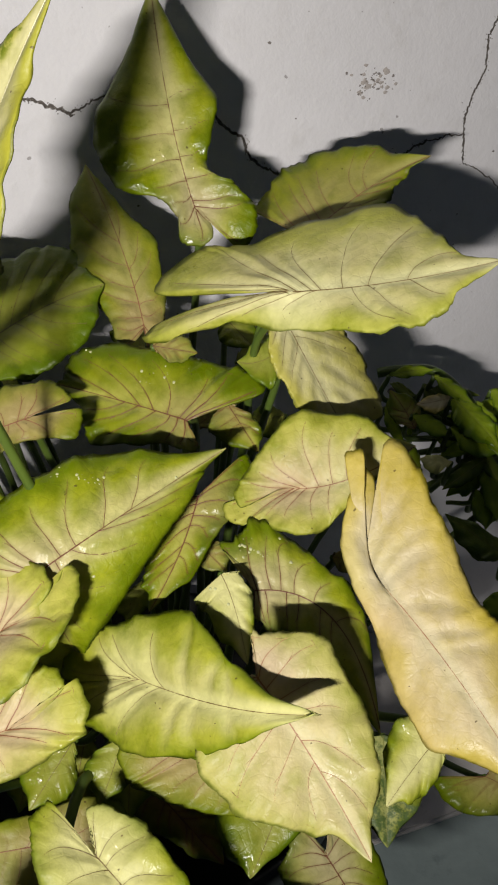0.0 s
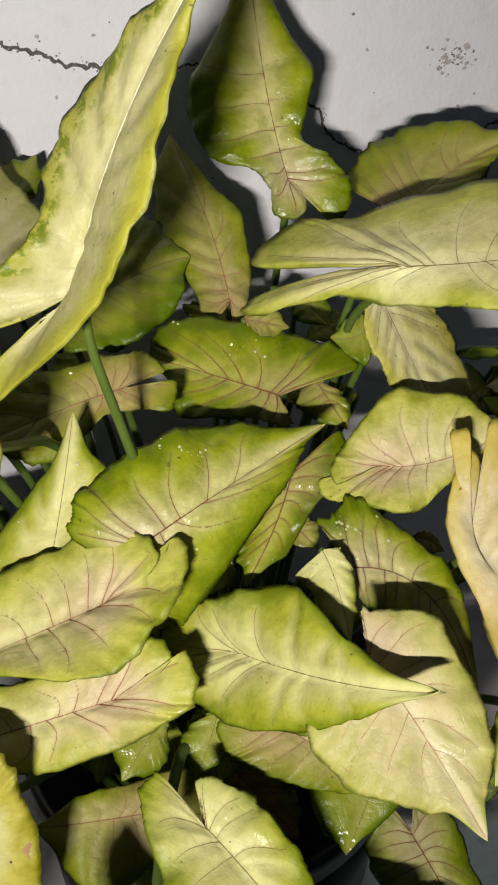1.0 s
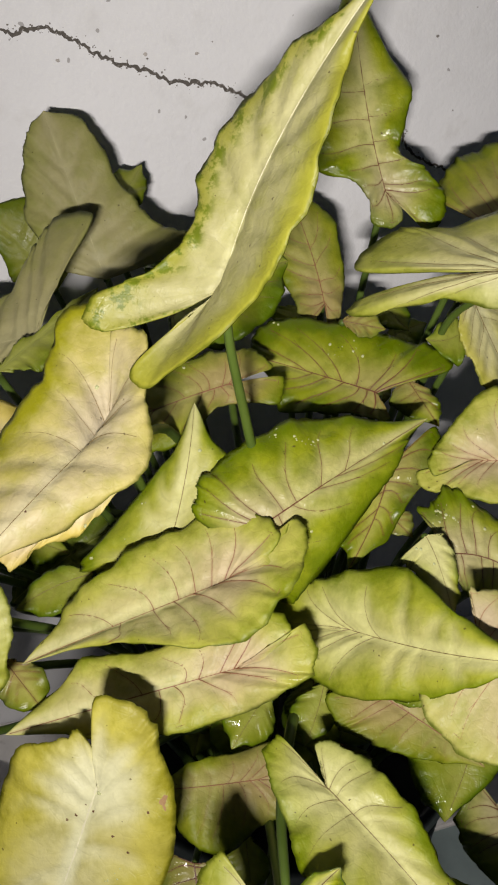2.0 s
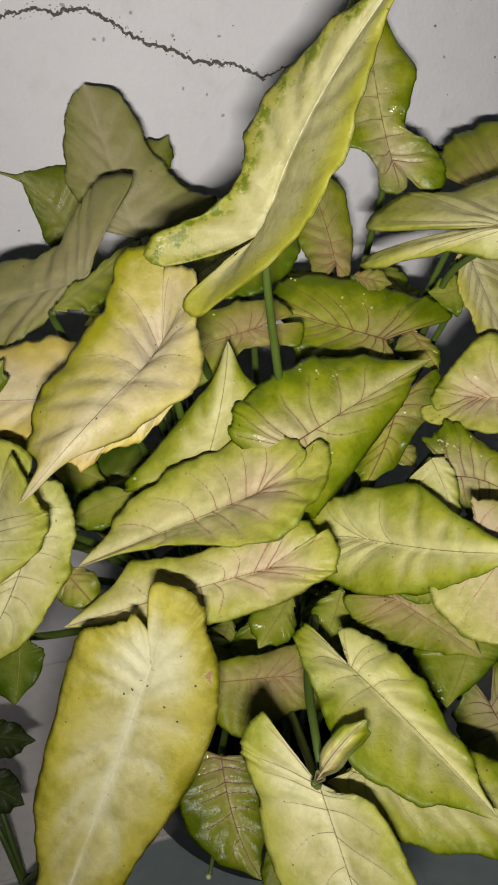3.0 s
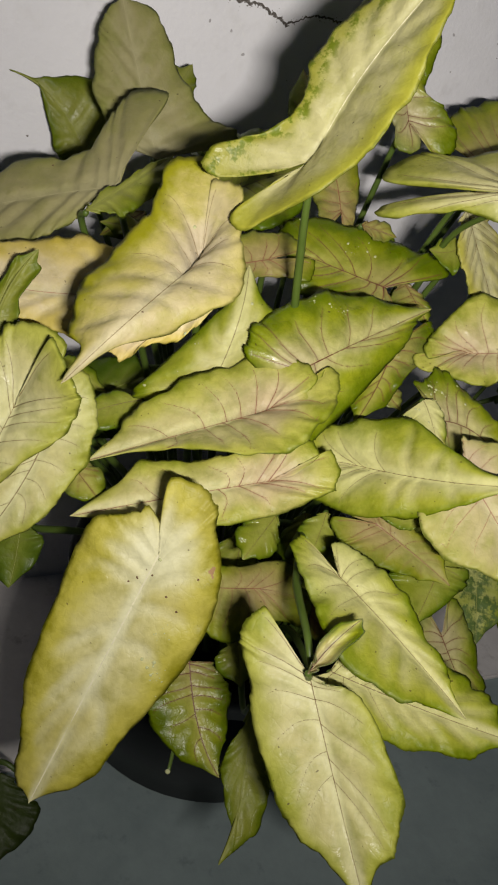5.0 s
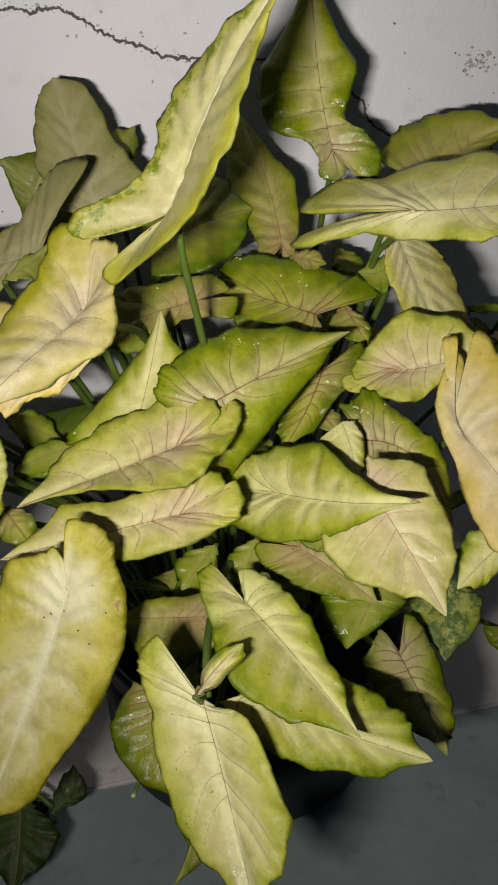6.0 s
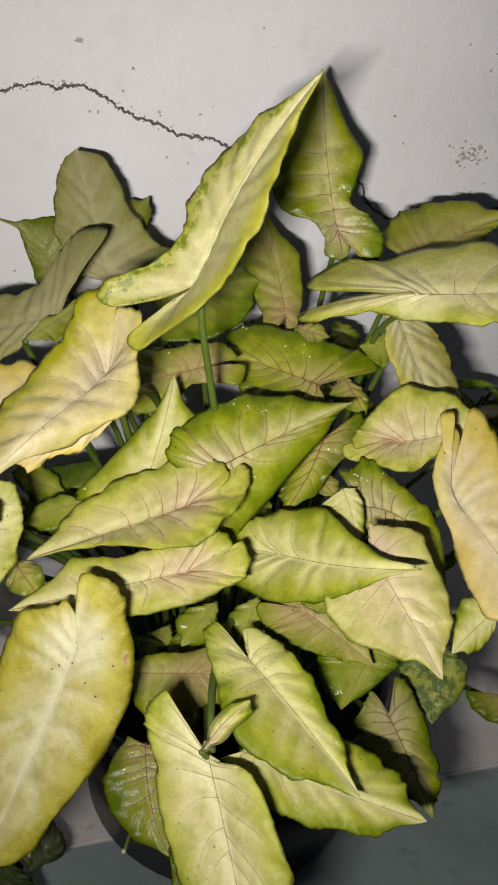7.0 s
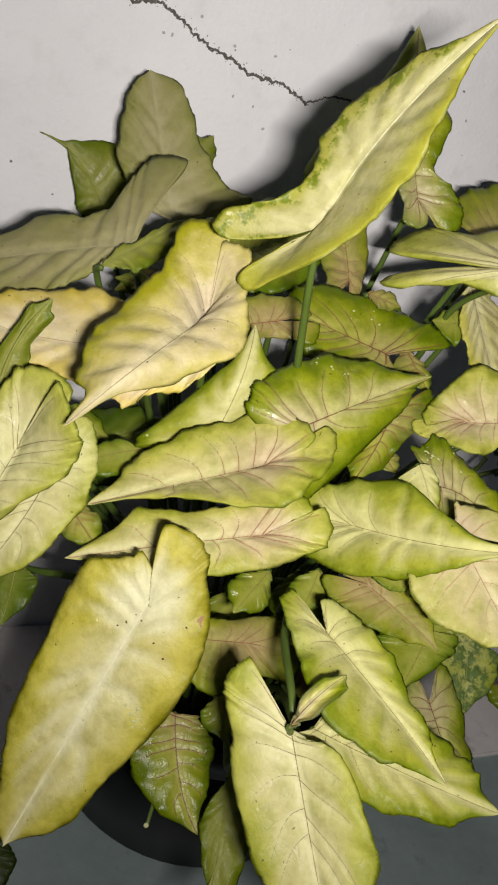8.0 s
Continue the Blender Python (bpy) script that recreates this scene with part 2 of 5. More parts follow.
POT = plain("black_plastic", (0.006, 0.0065, 0.007), (0.004, 0.0045, 0.005), 0.35, relief=0.0002)
SOIL = plain("wet_soil", (0.03, 0.022, 0.016), (0.008, 0.006, 0.005), 0.95, 90.0, 0.006)
BRICK = plain("brick_shard", (0.30, 0.13, 0.08), (0.18, 0.075, 0.05), 0.9, 60.0, 0.002)


# ---- helpers for meshes ----
def link_mesh(name, verts, faces, material, parent=None, smooth=True):
    me = bpy.data.meshes.new(name)
    me.from_pydata([tuple(v) for v in verts], [], faces)
    me.materials.append(material)
    if smooth:
        me.polygons.foreach_set("use_smooth", [True] * len(me.polygons))
    me.update()
    ob = new(name, me)
    ob.parent = parent
    return ob


def part(name, bm, material, parent, label="", smooth=True):
    me = bpy.data.meshes.new(name)
    bm.to_mesh(me)
    bm.free()
    me.materials.append(material)
    if smooth:
        me.polygons.foreach_set("use_smooth", [True] * len(me.polygons))
    ob = new(name, me)
    ob.parent = parent
    return tagged(ob, label)


def box(x0, y0, z0, x1, y1, z1, bevel=0.0):
    bm = bmesh.new()
    bmesh.ops.create_cube(bm, size=1.0)
    for v in bm.verts:
        v.co = Vector(((x0 + x1) / 2 + v.co.x * (x1 - x0), (y0 + y1) / 2 + v.co.y * (y1 - y0), (z0 + z1) / 2 + v.co.z * (z1 - z0)))
    if bevel:
        bmesh.ops.bevel(bm, geom=bm.edges[:], offset=bevel, segments=2, affect="EDGES")
    return bm


def spline(points, per):
    """A smooth curve through the points (Catmull-Rom), with the running index of each sample."""
    p = [points[0] * 2 - points[1], *points, points[-1] * 2 - points[-2]]
    got = []
    for i in range(len(points) - 1):
        a, b, c, d = p[i], p[i + 1], p[i + 2], p[i + 3]
        for j in range(per):
            t = j / per
            got.append((i + t, 0.5 * ((2 * b) + (c - a) * t + (2 * a - 5 * b + 4 * c - d) * t * t + (3 * b - a - 3 * c + d) * t ** 3)))
    got.append((len(points) - 1.0, points[-1]))
    return got


def tube(points, radii, sides=8):
    """Verts and faces of a round, tapered stem along a smooth curve."""
    line = [p for _, p in spline(points, 6)]
    n = len(line)
    verts, faces = [], []
    side = Vector((1, 0, 0))
    for i, p in enumerate(line):
        way = (line[min(i + 1, n - 1)] - line[max(i - 1, 0)]).normalized()
        side = (side - way * side.dot(way)).normalized()
        up = way.cross(side)
        r = radii[0] + (radii[1] - radii[0]) * i / (n - 1)
        for s in range(sides):
            a = 2 * math.pi * s / sides
            verts.append(p + side * (math.cos(a) * r) + up * (math.sin(a) * r))
    for i in range(n - 1):
        for s in range(sides):
            a, b = i * sides + s, i * sides + (s + 1) % sides
            faces.append((a, b, b + sides, a + sides))
    faces.append(tuple(range(sides))[::-1])
    faces.append(tuple(range((n - 1) * sides, n * sides)))
    return verts, faces


def stem(name, points, r0, r1, parent, material=None):
    v, f = tube([Vector(p) for p in points], (r0, r1))
    return link_mesh(name, v, f, material or STEM, parent)


# ---- setting: wall, ledge, floor ----
WALL = Matrix.Rotation(math.atan(0.36), 4, "Z")          # x along the wall, y into it
WALL_AT, LEDGE_AT = 0.736, 0.455


def structure(name, bm, material, label, category):
    ob = part(name, bm, material, None, "", smooth=False)
    ob.matrix_basis = WALL
    return tagged(ob, label, category, kind="structure")


wall = structure("wall_north", box(-2.6, WALL_AT, 0.0, 2.6, WALL_AT + 0.12, 2.6), PLASTER, "off-white plastered wall with thin branching cracks and dirt specks", "wall")
ledge = structure("pavement", box(-2.6, LEDGE_AT, -0.10, 2.6, WALL_AT, 0.006, 0.003), LEDGE, "dirty pale concrete strip along the wall foot", "pavement")
structure("floor", box(-2.6, -3.0, -0.10, 2.6, LEDGE_AT, 0.0), FLOOR, "grey-blue painted cement floor with dull stains", "floor")
structure("wall_south", box(-2.6, -3.12, 0.0, 2.6, -3.0, 2.6), PLASTER, "plain plastered wall", "wall")
structure("wall_west", box(-2.72, -3.12, 0.0, -2.6, WALL_AT + 0.12, 2.6), PLASTER, "plain plastered wall", "wall")
structure("wall_east", box(2.6, -3.12, 0.0, 2.72, WALL_AT + 0.12, 2.6), PLASTER, "plain plastered wall", "wall")


def crack(points, width):
    """A ragged hairline opened in the plaster; points are metres along the wall and up."""
    rng = random.Random(int(points[0][0] * 1000) + 7)
    line, drift = [], 0.0
    for (a, b), (c, d) in zip(points, points[1:]):
        k = max(2, int(math.hypot(c - a, d - b) / 0.0016))
        for i in range(k):
            t = i / k
            drift = 0.72 * drift + rng.gauss(0, 0.00075)
            line.append((a + (c - a) * t + rng.gauss(0, 0.0003), b + (d - b) * t + drift))
    line.append(points[-1])
    verts, faces = [], []
    n = len(line)
    for i, (s, z) in enumerate(line):
        q, r = line[min(i + 1, n - 1)], line[max(i - 1, 0)]
        d = Vector((q[0] - r[0], q[1] - r[1])).normalized()
        w = width * rng.uniform(0.35, 1.25) * (0.25 if i in (0, n - 1) else 1)
        w2 = width * rng.uniform(0.35, 1.25)
        for off, y in ((w, WALL_AT - 0.0004), (0.0, WALL_AT - 0.0001), (-w2, WALL_AT - 0.0004)):
            verts.append((s - d.y * off, y, z + d.x * off))
    for i in range(n - 1):
        for j in range(2):
            a = i * 3 + j
            faces.append((a, a + 1, a + 4, a + 3))
    link_mesh("crack", verts, faces, CRACK, wall, smooth=False)
    # crumbled plaster along the lips
    verts, faces = [], []
    for s, z in line:
        for _ in range(2):
            if rng.random() < 0.5:
                r, at = rng.uniform(0.0002, 0.0009) * width / 0.0014, (s + rng.gauss(0, 1.6) * width, z + rng.gauss(0, 1.9) * width)
                n, k = len(verts), rng.randint(4, 6)
                verts += [(at[0] + math.cos(6.283 * i / k) * r * rng.uniform(0.5, 1.4), WALL_AT - 0.0005, at[1] + math.sin(6.283 * i / k) * r * rng.uniform(0.5, 1.2)) for i in range(k)]
                faces.append(tuple(range(n, n + k)))
    link_mesh("crumb", verts, faces, CHIP if width < 0.001 else CRUMB, wall, smooth=False)


crack([(-0.46, 0.74), (-0.38, 0.785), (-0.128, 0.784), (-0.115, 0.788), (-0.097, 0.794), (-0.076, 0.791), (-0.052, 0.795), (-0.035, 0.787), (-0.01, 0.77), (0.013, 0.764), (0.042, 0.752), (0.066, 0.747), (0.082, 0.747), (0.113, 0.734)], 0.0016)
crack([(0.111, 0.735), (0.133, 0.743), (0.150, 0.745), (0.185, 0.742), (0.231, 0.732)], 0.0010)
crack([(0.225, 0.742), (0.238, 0.715), (0.259, 0.701), (0.264, 0.686), (0.275, 0.676), (0.289, 0.668), (0.33, 0.655), (0.40, 0.668), (0.446, 0.681)], 0.0014)
crack([(0.446, 0.681), (0.465, 0.685), (0.484, 0.684)], 0.0009)
crack([(0.55, 0.93), (0.52, 0.85), (0.504, 0.785), (0.497, 0.769), (0.499, 0.742), (0.490, 0.723), (0.483, 0.698), (0.488, 0.657)], 0.0012)
crack([(0.488, 0.657), (0.517, 0.640), (0.534, 0.627), (0.60, 0.59)], 0.0007)


def chips():
    """Flakes where the paint has come off, and pinholes."""
    rng = random.Random(4)
    spots = [(0.378, 0.735, 0.0042), (0.396, 0.747, 0.0038)]
    spots += [(rng.gauss(0.381, 0.010), rng.gauss(0.738, 0.006), rng.uniform(0.0005, 0.0026)) for _ in range(60)]
    spots += [(0.283, 0.777, 0.0016), (-0.044, 0.77, 0.0018), (0.067, 0.771, 0.002), (-0.166, 0.632, 0.0016), (0.025, 0.772, 0.0018), (-0.054, 0.834, 0.004)]
    spots += [(rng.uniform(-0.3, 0.6), rng.uniform(0.5, 0.85), rng.uniform(0.0006, 0.0014)) for _ in range(26)]
    for s, z, r in spots:
        k = 11
        ring = [(s + math.cos(6.283 * i / k) * r * rng.uniform(0.5, 1.3), WALL_AT - 0.0004, z + math.sin(6.283 * i / k) * r * rng.uniform(0.4, 1.0)) for i in range(k)]
        link_mesh("plaster_chip", [(s, WALL_AT - 0.0007, z), *ring], [(0, 1 + (i + 1) % k, 1 + i) for i in range(k)], CHIP if r > 0.0017 else CRUMB, wall, smooth=False)


chips()


# ---- pot ----
POT_AT = Vector((-0.088, 0.530, 0.007))
RIM_Z, RIM_R = 0.215, 0.184


def lathe(profile, sides=56):
    bm = bmesh.new()
    rings = []
    for r, z in profile:
        rings.append([bm.verts.new((r * math.cos(2 * math.pi * i / sides), r * math.sin(2 * math.pi * i / sides), z)) for i in range(sides)])
    for a, b in zip(rings, rings[1:]):
        for i in range(sides):
            j = (i + 1) % sides
            bm.faces.new((a[i], a[j], b[j], b[i]))
    bm.faces.new(rings[0][::-1])
    bm.faces.new(rings[-1])
    return bm


pot = tagged(new("plant_pot"), "round black plastic plant pot filled with dark soil, on the floor", "plant pot")
pot.location = POT_AT
h = RIM_Z - POT_AT.z
part("pot_body", lathe([(0.0, 0.0), (0.166, 0.0), (0.170, 0.004), (RIM_R - 0.006, h - 0.03), (RIM_R - 0.012, h - 0.03), (0.162, 0.012), (0.0, 0.012)]), POT, pot)
part("pot_rim", lathe([(RIM_R - 0.012, h - 0.034), (RIM_R - 0.001, h - 0.032), (RIM_R, h - 0.004), (RIM_R - 0.003, h), (RIM_R - 0.010, h), (RIM_R - 0.012, h - 0.004)]), POT, pot)


def soil():
    bm = bmesh.new()
    bmesh.ops.create_circle(bm, cap_ends=True, radius=RIM_R - 0.015, segments=48)
    for _ in range(3):
        bmesh.ops.subdivide_edges(bm, edges=bm.edges[:], cuts=1, use_grid_fill=True)
        bmesh.ops.triangulate(bm, faces=bm.faces[:])
    for v in bm.verts:
        v.co.z = h - 0.045 + noise.noise(v.co * 35) * 0.006 + noise.noise(v.co * 120) * 0.003
    return bm


tagged(part("soil", soil(), SOIL, pot), "dark damp potting soil")


def shard(x, y, z, size, seed):
    rng = random.Random(seed)
    bm = box(-size, -size * 0.7, -size * 0.35, size, size * 0.7, size * 0.35, size * 0.12)
    for v in bm.verts:
        v.co += Vector((rng.gauss(0, 1), rng.gauss(0, 1), rng.gauss(0, 1))) * size * 0.07
    ob = part("brick_piece", bm, BRICK, None, "", smooth=False)
    ob.matrix_basis = pose(x, y, z, 8, 12, rng.uniform(0, 180))
    tagged(ob, "small broken red brick piece lying on the potting soil", "brick piece", "brick pieces in the pot")


shard(0.015, 0.465, RIM_Z - 0.034, 0.017, 3)
shard(-0.236, 0.560, RIM_Z - 0.036, 0.012, 5)


# ---- leaves ----
def through_points(points, k):
    """The point at running index k of a smooth curve through the points."""
    i = min(int(k), len(points) - 2)
    t = k - i
    b, c = points[i], points[i + 1]
    a = points[i - 1] if i else b * 2 - c
    d = points[i + 2] if i + 2 < len(points) else c * 2 - b
    return 0.5 * ((2 * b) + (c - a) * t + (2 * a - 5 * b + 4 * c - d) * t * t + (3 * b - a - 3 * c + d) * t ** 3)


def vein_paths(rng, small):
    """Courses of the veins on one half of a leaf, as (along, across) steps with a relative width."""
    got = []
    for k0, k1, reach in ((1.25, 1.05, 0.62), (2.15, 2.35, 0.86), (2.9, 3.55, 0.84)):
        got.append((0.8, [(k0 + (k1 - k0) * v + 0.10 * math.sin(4 * v + k0), v) for v in (reach * i / 12 for i in range(13))]))
    count = 3 if small else 5
    for i in range(count):
        k0 = 3.5 + 2.7 * (i + rng.uniform(-0.3, 0.3)) / count
        reach, sweep = rng.uniform(0.70, 0.88), rng.uniform(0.2, 0.45)
        bend = rng.uniform(-0.05, 0.05)
        path = [(min(6.9, k0 + 0.25 * v + sweep * v ** 1.8 + bend * math.sin(7 * v)), v) for v in (reach * j / 14 for j in range(15))]
        got.append((0.62 - 0.05 * i, path))
        if not small and i < 4:
            k1, v1 = path[7]
            got.append((0.35, [(k1 + 0.10 * j / 6 - 0.16 * (j / 6) ** 2, v1 + 0.30 * j / 6) for j in range(7)]))
    if not small:
        got.append((0.34, [(1.9 + 4.7 * j / 40, 0.875 + 0.022 * math.sin(j * 0.9) + 0.012 * math.sin(j * 2.3)) for j in range(41)]))
    return got


def arrow_leaf(parent, tone, base, aim, face, length, mid, left, right, lobe_left, lobe_right, shoulders=(None, None), fores=(None, None), notches=(None, None),
               blunt=(0.16, 0.16), belly=0.10, closed=0.9, sharp=0.22, wave=0.0020, puff=0.06, curl=0.0, hook=0.0, name="leaf", label=""):
    """One arrowhead leaf. base: where the stalk joins; aim: towards the tip; face: the upper side's normal.
    mid: the midrib's half-way point; left, right: the widest points; lobe_left, lobe_right: the ends of the basal lobes;
    all five in centimetres along the midrib, across it and out of the blade. shoulders, fores: where the margin runs
    between lobe and widest point, and between that and the tip, where it does not simply belly out; notches: where the
    inner edges of the lobes run; blunt: how round the lobes end; curl: how far the margins roll under; hook: the tip's bend."""
    rng = random.Random(round(base[0] * 9973 + base[1] * 7919 + base[2] * 6007, 3))
    x = Vector(aim).normalized()
    z = Vector(face)
    z = (z - x * z.dot(x)).normalized()
    y = z.cross(x)
    tip = Vector((length, 0, 0))
    mid, left, right, lobe_left, lobe_right = (Vector(v) * 0.01 for v in (mid, left, right, lobe_left, lobe_right))
    root = Vector((0, 0, 0))
    handle = mid * 2 - tip * 0.5
    small = length < 0.062
    per, cuts = (8, 5) if small else (18, 11)

    def rib_at(u):
        p = handle * (2 * u * (1 - u)) + tip * u * u
        p.z -= hook * u ** 5
        return p

    verts, across, rib, half_side, faces, veins = [], [], [], [], [], []
    for wide, lobe, sign, shoulder, fore, notch, round_end in ((left, lobe_left, 1, shoulders[0], fores[0], notches[0], blunt[0]), (right, lobe_right, -1, shoulders[1], fores[1], notches[1], blunt[1])):
        def out(a, b, k):
            c = b - a
            n2 = Vector((-c.y, c.x, 0)) * sign
            if n2.length < 1e-6:
                return (a + b) / 2
            # outwards from the blade's middle
            ctr = (mid + root) / 2
            m2 = (a + b) / 2
            if (m2 - ctr).dot(n2) < 0:
                n2 = -n2
            return m2 + n2.normalized() * c.length * k
        size = lobe.length
        o = Vector((-lobe.y, lobe.x, 0)).normalized()
        if o.dot(wide - lobe) < 0:
            o = -o
        lift = Vector((0, 0, 0.0008 * sign))
        ray = lobe.normalized()
        if notch:
            inner = Vector((notch[0] * 0.01, notch[1] * 0.01, lobe.z * 0.5)) + lift
            end = lobe * 0.97 - o * size * round_end + lift
        else:
            both = lobe_left.normalized() + lobe_right.normalized()
            cleft = both.normalized() if both.length > 0.7 and lobe_left.x < 0.004 and lobe_right.x < 0.004 else ray
            inner = (cleft * 0.86 + ray * 0.14).normalized() * size * 0.5 + lift
            end = (cleft * closed + ray * (1 - closed)).normalized() * size * 0.93 + lift
        turn = lobe * 0.97 + o * size * round_end
        a = Vector((shoulder[0] * 0.01, shoulder[1] * 0.01, (lobe.z + wide.z) / 2)) if shoulder else out(turn, wide, 0.13)
        c = Vector((fore[0] * 0.01, fore[1] * 0.01, (wide.z + tip.z) / 2)) if fore else out(wide, tip, belly)
        # the stalk's notch stays open at the hub
        first = Vector((-0.0026, 0.0013 * sign, 0)) if notch and lobe.x < 0 and length > 0.075 else root
        pts = [first, inner, end, turn, a, wide, c, tip]
        ph, fr = rng.uniform(0, 6.28), rng.uniform(3.5, 5.5)
        fine = rng.uniform(11, 15)

        def surface(k, v):
            u = max(0.0, (k - 2.5) / 4.5) ** 1.75
            m = rib_at(u)
            e = through_points(pts, k)
            d = (e - m) * (1 - sharp * math.sin(math.pi * max(0.0, k - 6)))
            w = d.length
            p = m + d * v
            free = max(0.10, min(1.0, (k - 2.5) * 0.7)) * min(1.0, w / 0.02)
            ends = min(1.0, k, (7 - k) * 1.2)
            shake = wave * (math.sin(fr * k + ph) + 0.5 * math.sin(2.1 * fr * k + 2 * ph)) * ends * free
            crimp = 0.5 * wave * min(1.0, length / 0.11) * (math.sin(fine * k + 2 * ph) + 0.7 * math.sin(1.73 * fine * k + ph)) * ends * free
            p.z += puff * w * (math.sin(math.pi * v) * 0.55 + 0.35 * math.sin(math.pi * min(1, v * 3)) * (1 - v)) + shake * v * v + crimp * v ** 5
            p.z -= (curl + 0.0009) * max(0.0, v - 0.72) / 0.28 * max(0.0, v - 0.72) / 0.28 * free
            return p, w, u, d

        start = len(verts)
        steps = per * 7
        for i in range(steps + 1):
            k = i / per
            ragged = min(1.0, length / 0.11) * (0.0005 * rng.uniform(-1, 1) + 0.0009 * math.sin(1.6 * fr * k + 3 * ph) + 0.0006 * math.sin(2.9 * fr * k) * math.sin(0.7 * fr * k + ph)) * max(0.0, min(1.0, k - 1.4, 7 - k))
            for j in range(cuts + 1):
                v = (j / cuts) ** 0.9
                p, w, u, d = surface(k, v)
                if j == cuts and w > 1e-5:
                    p += d.normalized() * ragged * min(1.0, w / 0.02)
                verts.append(p)
                across.append(v)
                rib.append(v * w if u > 0 else w * v + 0.0006)
                half_side.append(float(sign))
        for i in range(steps):
            for j in range(cuts):
                a = start + i * (cuts + 1) + j
                q = (a, a + cuts + 1, a + cuts + 2, a + 1)
                faces.append(q if sign > 0 else q[::-1])
        veins += [(thick, [surface(k, min(v, 0.93))[0] for k, v in path]) for thick, path in vein_paths(rng, small)]
    veins.append((1.0, [rib_at(i / 24) for i in range(25)]))

    # the blade swells between its veins
    flat = np.array([tuple(p) for p in verts])
    lines = np.array([tuple(p) for thick, path in veins if thick > 0.4 for a, b in zip(path, path[1:]) for p in (a, (a + b) / 2)])
    near = np.sqrt(np.min(((flat[:, None, :] - lines[None, :, :]) ** 2).sum(axis=2), axis=1))
    swell = 0.016 * min(length, 0.14) * (1 - np.exp(-(near / 0.0045) ** 2)) * (1 - np.array(across) ** 4)
    flat[:, 2] += swell

    basis = np.array(Matrix((x, y, z)).transposed())
    base = Vector(base)
    ob = link_mesh(name, flat @ basis.T + np.array(base), faces, TONES[tone], parent)
    me = ob.data
    for key, values in (("across", across), ("rib", rib), ("hub", np.linalg.norm(flat, axis=1)), ("half_side", half_side), ("vein", near)):
        me.attributes.new(key, "FLOAT", "POINT").data.foreach_set("value", values)
    bm = bmesh.new()
    bm.from_mesh(me)
    bmesh.ops.remove_doubles(bm, verts=bm.verts[:], dist=0.00005)
    bm.to_mesh(me)
    bm.free()
    skin = ob.modifiers.new("thickness", "SOLIDIFY")
    skin.thickness, skin.offset = 0.0007, -1.0

    # raised cords of the veins, tapering outwards
    material, midrib_width, side_width = VEINS[tone]
    slim = min(1.0, length / 0.10)
    cord, cord_faces = [], []
    for thick, path in veins:
        width = midrib_width if thick == 1.0 else side_width * thick
        if width * slim < 0.00012:
            continue
        first = len(cord)
        n = len(path)
        for i, p in enumerate(path):
            way = path[min(i + 1, n - 1)] - path[max(i - 1, 0)]
            off = Vector((-way.y, way.x, 0))
            off = off.normalized() * width * slim * (1.05 - 0.75 * i / (n - 1)) if off.length > 1e-9 else root
            up = Vector((0, 0, 0.00012))
            for q in (p - off + up, p + up * 3.2, p + off + up):
                cord.append(q)
        for i in range(n - 1):
            for j in range(2):
                a = first + i * 3 + j
                cord_faces.append((a, a + 3, a + 4, a + 1))
    if cord:
        grid = np.array([tuple(p) for p in cord]) @ basis.T + np.array(base)
        link_mesh("venation", grid, cord_faces, material, ob)
    return tagged(ob, label) if label else ob


CROWN = Vector((POT_AT.x, POT_AT.y - 0.03, RIM_Z - 0.05))


def stalked(parent, tone, base, aim, face, length, mid, left, right, lobe_left, lobe_right, foot=None, via=None, **more):
    """A leaf with its stalk, which rises from the crown in the pot."""
    leaf = arrow_leaf(parent, tone, base, aim, face, length, mid, left, right, lobe_left, lobe_right, **more)
    rng = random.Random(round(base[0] * 4001 + base[1] * 3001, 3))
    b, x, z = Vector(base), Vector(aim).normalized(), Vector(face).normalized()
    back = 0.0
    if foot is None:
        away = Vector((b.x - CROWN.x, b.y - CROWN.y, 0))
        away = away.normalized() * min(0.08, away.length * 0.35) if away.length > 0.001 else away
        foot = CROWN + away + Vector((rng.uniform(-0.02, 0.02), rng.uniform(-0.02, 0.02), 0))
        back = 0.045
    else:
        foot = Vector(foot)
    hang = b - z * 0.018 + Vector((0, back * 0.3, -0.016))
    low = foot.lerp(hang, 0.55) + Vector((0, back, 0.02)) + (b - foot).cross(Vector((0, 0, 1))) * rng.uniform(-0.05, 0.05)
    stem("petiole", [b - z * 0.009, *[Vector(p) for p in via], foot] if via else [b - z * 0.0012, hang, low, foot], 0.0021, 0.0040, leaf)
    return leaf


syngonium = tagged(new("potted_plant"), "arrowhead vine with cream, pink and lime leaves in black pot", "plant")
trailer = tagged(new("trailing_plant"), "dark green trailing plant with many small leaves beside the wall", "plant")
seedling = tagged(new("small_plant"), "small dark green plant with rounded leaves on the floor", "plant")
stem("vine_stem", [(0.121, 0.708, 0.504), (0.14, 0.707, 0.508), (0.172, 0.706, 0.508), (0.197, 0.696, 0.493), (0.218, 0.686, 0.468), (0.33, 0.60, 0.30), (0.46, 0.52, 0.004)], 0.0048, 0.0045, trailer)
stem("twig", [(0.136, 0.715, 0.482), (0.146, 0.702, 0.474), (0.163, 0.687, 0.465), (0.191, 0.665, 0.444)], 0.004, 0.003, trailer, CRACK)
stem("twig", [(0.181, 0.622, 0.417), (0.208, 0.619, 0.424), (0.228, 0.649, 0.455)], 0.002, 0.003, trailer)
